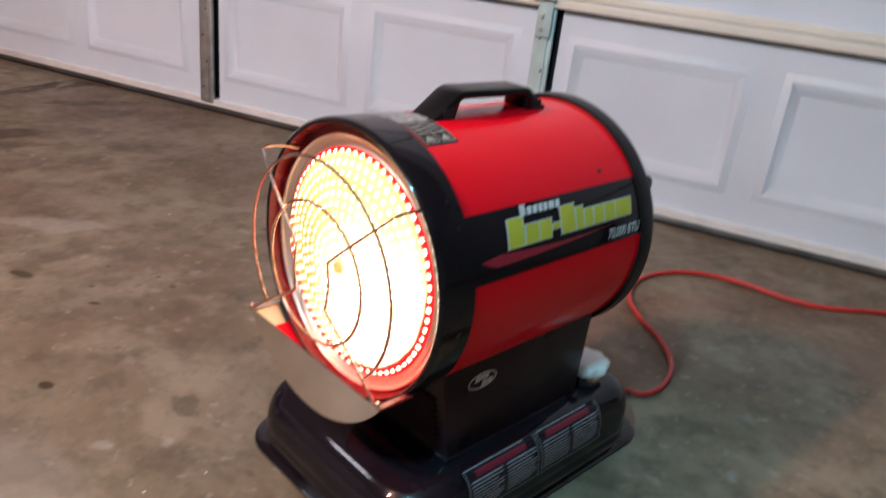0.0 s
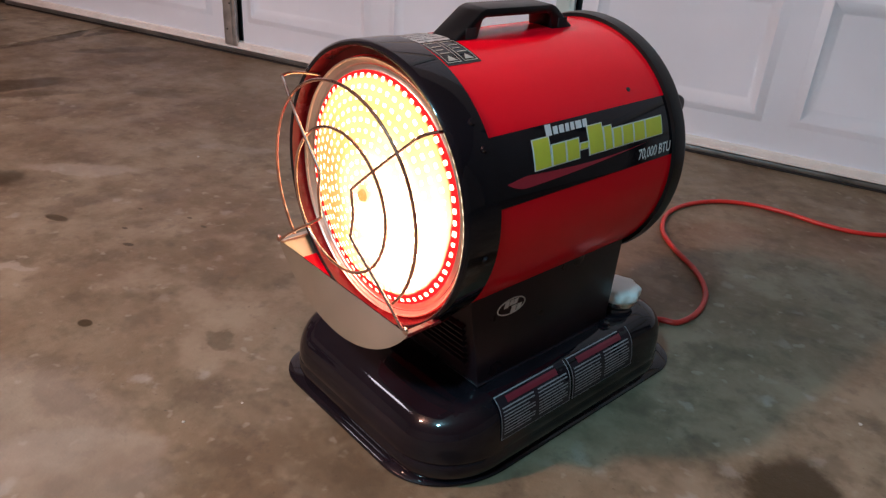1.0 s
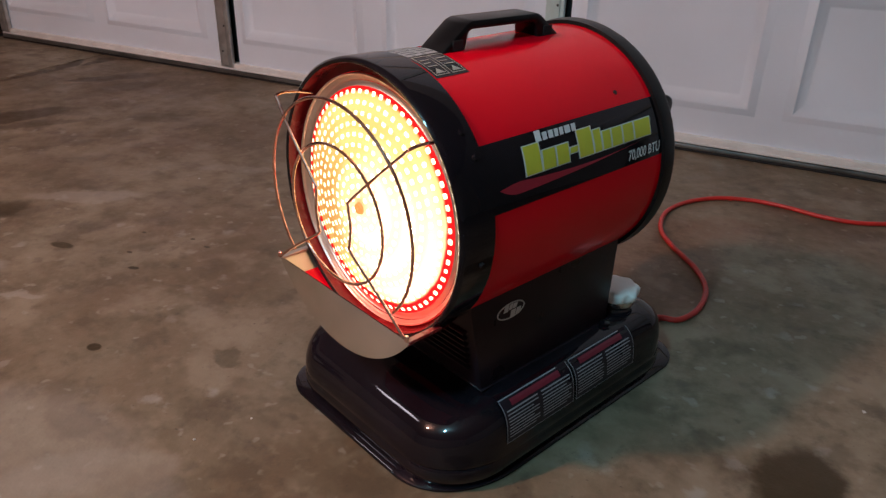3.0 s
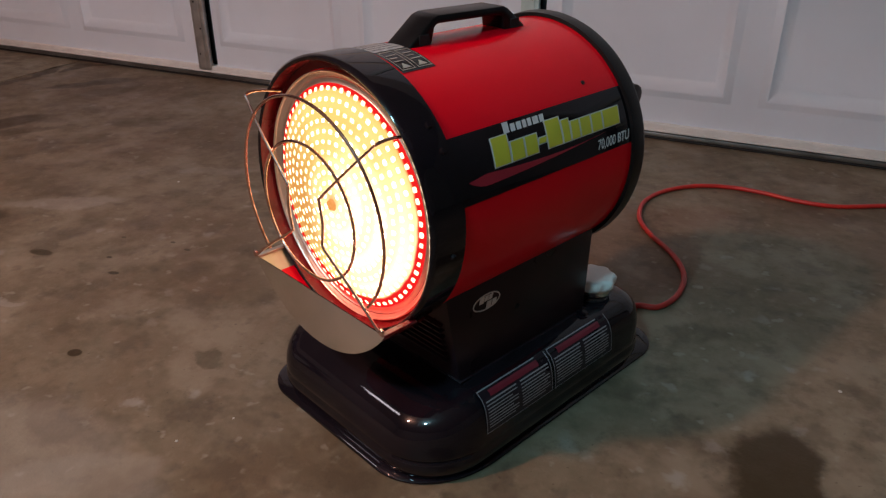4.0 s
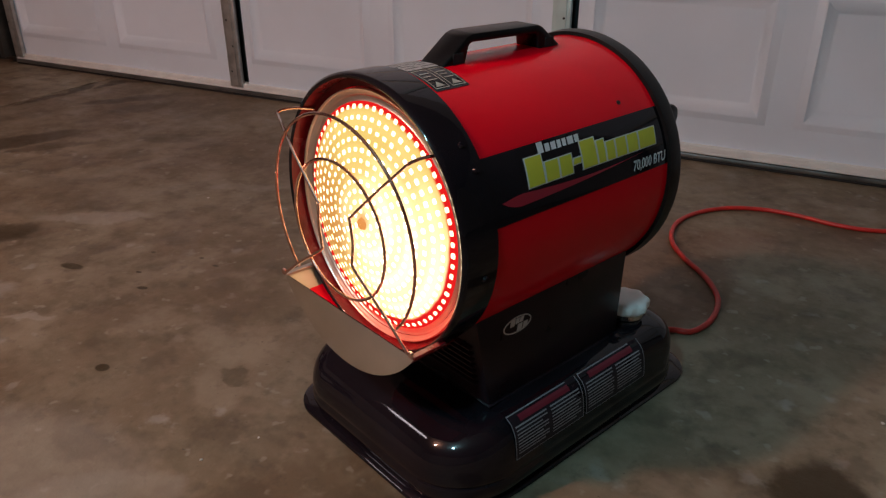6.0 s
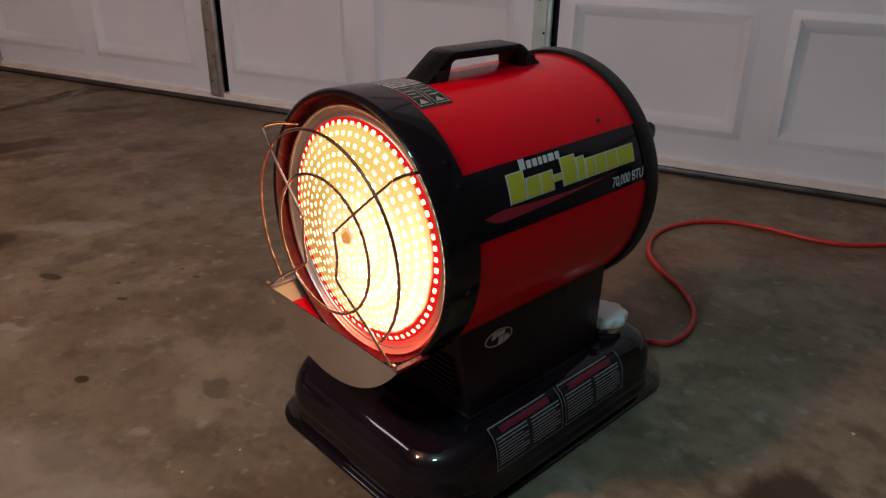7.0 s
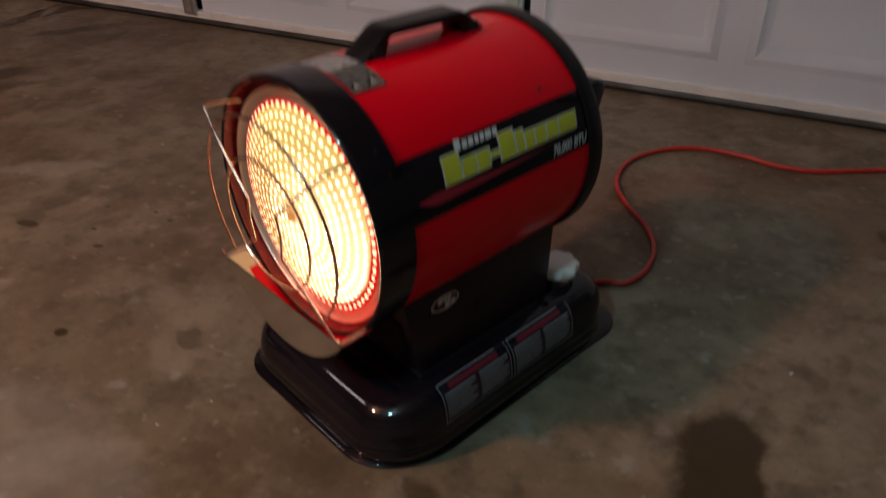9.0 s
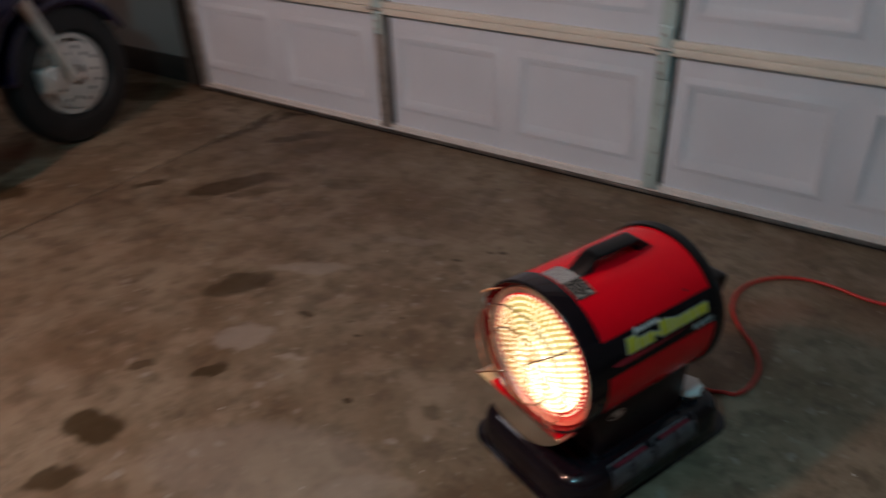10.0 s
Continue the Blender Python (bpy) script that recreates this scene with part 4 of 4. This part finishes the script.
def wheel(y, r, width, rim_r, name):
    """Wheel in the bike's upright plane, axle along x."""
    def lathe_x(profile, seg=56):
        bm = bmesh.new()
        rings = [[bm.verts.new((px, y + pr * math.cos(2 * math.pi * k / seg), r + pr * math.sin(2 * math.pi * k / seg))) for k in range(seg)] for px, pr in profile]
        for p, q in zip(rings, rings[1:]):
            for k in range(seg):
                bm.faces.new((p[k], p[(k + 1) % seg], q[(k + 1) % seg], q[k]))
        return bm
    h = width / 2
    tyre = part(name, lathe_x([(-h * 0.55, rim_r), (-h * 0.95, rim_r + 0.02), (-h, (rim_r + r) / 2), (-h * 0.8, r - 0.02), (-h * 0.4, r - 0.004), (0, r), (h * 0.4, r - 0.004), (h * 0.8, r - 0.02), (h, (rim_r + r) / 2), (h * 0.95, rim_r + 0.02), (h * 0.55, rim_r)]), TYRE, bike, "black rubber tyre")
    part("rim", lathe_x([(-h * 0.55, rim_r + 0.002), (-h * 0.62, rim_r - 0.004), (-h * 0.6, rim_r - 0.022), (-h * 0.35, rim_r - 0.03), (h * 0.35, rim_r - 0.03), (h * 0.6, rim_r - 0.022), (h * 0.62, rim_r - 0.004), (h * 0.55, rim_r + 0.002)]), ALLOY, tyre)
    part("hub", lathe_x([(-0.05, 0.002), (-0.05, 0.03), (-0.03, 0.04), (0.03, 0.04), (0.05, 0.03), (0.05, 0.002)]), ALLOY, tyre)
    for k in range(9):
        a = 2 * math.pi * k / 9
        bm = box(-0.012, 0.012, 0.03, rim_r - 0.02, -0.016, 0.016, 0.005, 2)
        bmesh.ops.transform(bm, verts=bm.verts, matrix=Matrix.Translation((0, y, r)) @ Matrix.Rotation(a, 4, "X"))
        part("spoke", bm, ALLOY, tyre)
    bm = lathe_x([(0.066, 0.045), (0.071, 0.045), (0.071, 0.142), (0.066, 0.142), (0.066, 0.045)])
    disc = part("brake_disc", bm, ALLOY, tyre)
    for k in range(14):
        a = 2 * math.pi * k / 14
        hole = bmesh.new()
        bmesh.ops.create_cone(hole, cap_ends=True, segments=10, radius1=0.009, radius2=0.009, depth=0.007)
        rr = 0.118 if k % 2 else 0.098
        bmesh.ops.transform(hole, verts=hole.verts, matrix=Matrix.Translation((0.0688, y + rr * math.cos(a), r + rr * math.sin(a))) @ Matrix.Rotation(radians(90), 4, "Y"))
        # black plugs paint the shade in the vent holes
        part("vent_hole", hole, DARK, disc)
    return tyre


wheel(0.0, 0.308, 0.15, 0.176, "front_wheel")
wheel(-1.50, 0.308, 0.16, 0.176, "rear_wheel")
for s in (-1, 1):
    part("fork_leg", pipe([(s * 0.102, -0.035, 0.308), (s * 0.102, -0.15, 0.60), (s * 0.102, -0.30, 0.96)], 0.026, 16), ALLOY, bike, "brushed alloy fork leg")
part("caliper", box(0.078, 0.122, -0.205, -0.115, 0.285, 0.390, 0.012, 3), ALLOY, bike, "pale alloy brake caliper")
part("axle", pipe([(-0.11, 0, 0.308), (0.11, 0, 0.308)], 0.014, 12), STEEL, bike)


def fender(y, zc, r0, a0, a1, w):
    bm = bmesh.new()
    prof = [(-w, r0 - 0.045), (-w * 0.97, r0 - 0.01), (-w * 0.6, r0 + 0.012), (0, r0 + 0.018), (w * 0.6, r0 + 0.012), (w * 0.97, r0 - 0.01), (w, r0 - 0.045)]
    rows = [[bm.verts.new((px, y + pr * math.cos(a0 + (a1 - a0) * k / 28), zc + pr * math.sin(a0 + (a1 - a0) * k / 28))) for px, pr in prof] for k in range(29)]
    for p, q in zip(rows, rows[1:]):
        for k in range(len(prof) - 1):
            bm.faces.new((p[k], p[k + 1], q[k + 1], q[k]))
    return bm


for y, a0, a1 in ((0.0, 25, 172), (-1.50, 20, 185)):
    fd = part("fender", fender(y, 0.308, 0.338, radians(a0), radians(a1), 0.092), BLUE, bike, "dark blue painted fender")
    md = fd.modifiers.new("thick", "SOLIDIFY")
    md.thickness = 0.004


part("fairing", loft([(0.15, -0.72, -0.44, 0.10, 0.30), (0.20, -0.76, -0.40, 0.12, 0.46), (0.24, -0.76, -0.30, 0.14, 0.62), (0.26, -0.75, -0.06, 0.14, 0.78), (0.25, -0.70, 0.02, 0.14, 0.97), (0.17, -0.60, -0.20, 0.10, 1.10)]), BLUE, bike, "dark blue glossy fairing")
part("engine", loft([(0.15, -1.05, -0.55, 0.05, 0.16), (0.22, -1.10, -0.52, 0.07, 0.24), (0.22, -1.10, -0.50, 0.07, 0.50), (0.16, -1.0, -0.6, 0.06, 0.60)]), BLACKSATIN, bike, "dark engine block")
part("fuel_tank", loft([(0.10, -1.05, -0.55, 0.08, 0.62), (0.16, -1.08, -0.52, 0.11, 0.72), (0.15, -1.06, -0.54, 0.11, 0.82), (0.08, -0.98, -0.62, 0.07, 0.88)]), BLUE, bike)
part("seat", loft([(0.12, -1.75, -1.0, 0.08, 0.66), (0.17, -1.78, -0.98, 0.11, 0.72), (0.16, -1.76, -1.0, 0.10, 0.78), (0.10, -1.7, -1.05, 0.08, 0.81)]), PLASTIC, bike, "black padded seat")
part("frame_rail", pipe(smooth_line([(0, -0.25, 0.92), (0, -0.8, 0.62), (0, -1.2, 0.55), (0, -1.5, 0.34)], 6), 0.03, 12), BLACKSATIN, bike)
part("side_stand", pipe([(-0.12, -0.9, 0.25), (-0.22, -0.95, 0.012)], 0.012, 8), STEEL, bike)
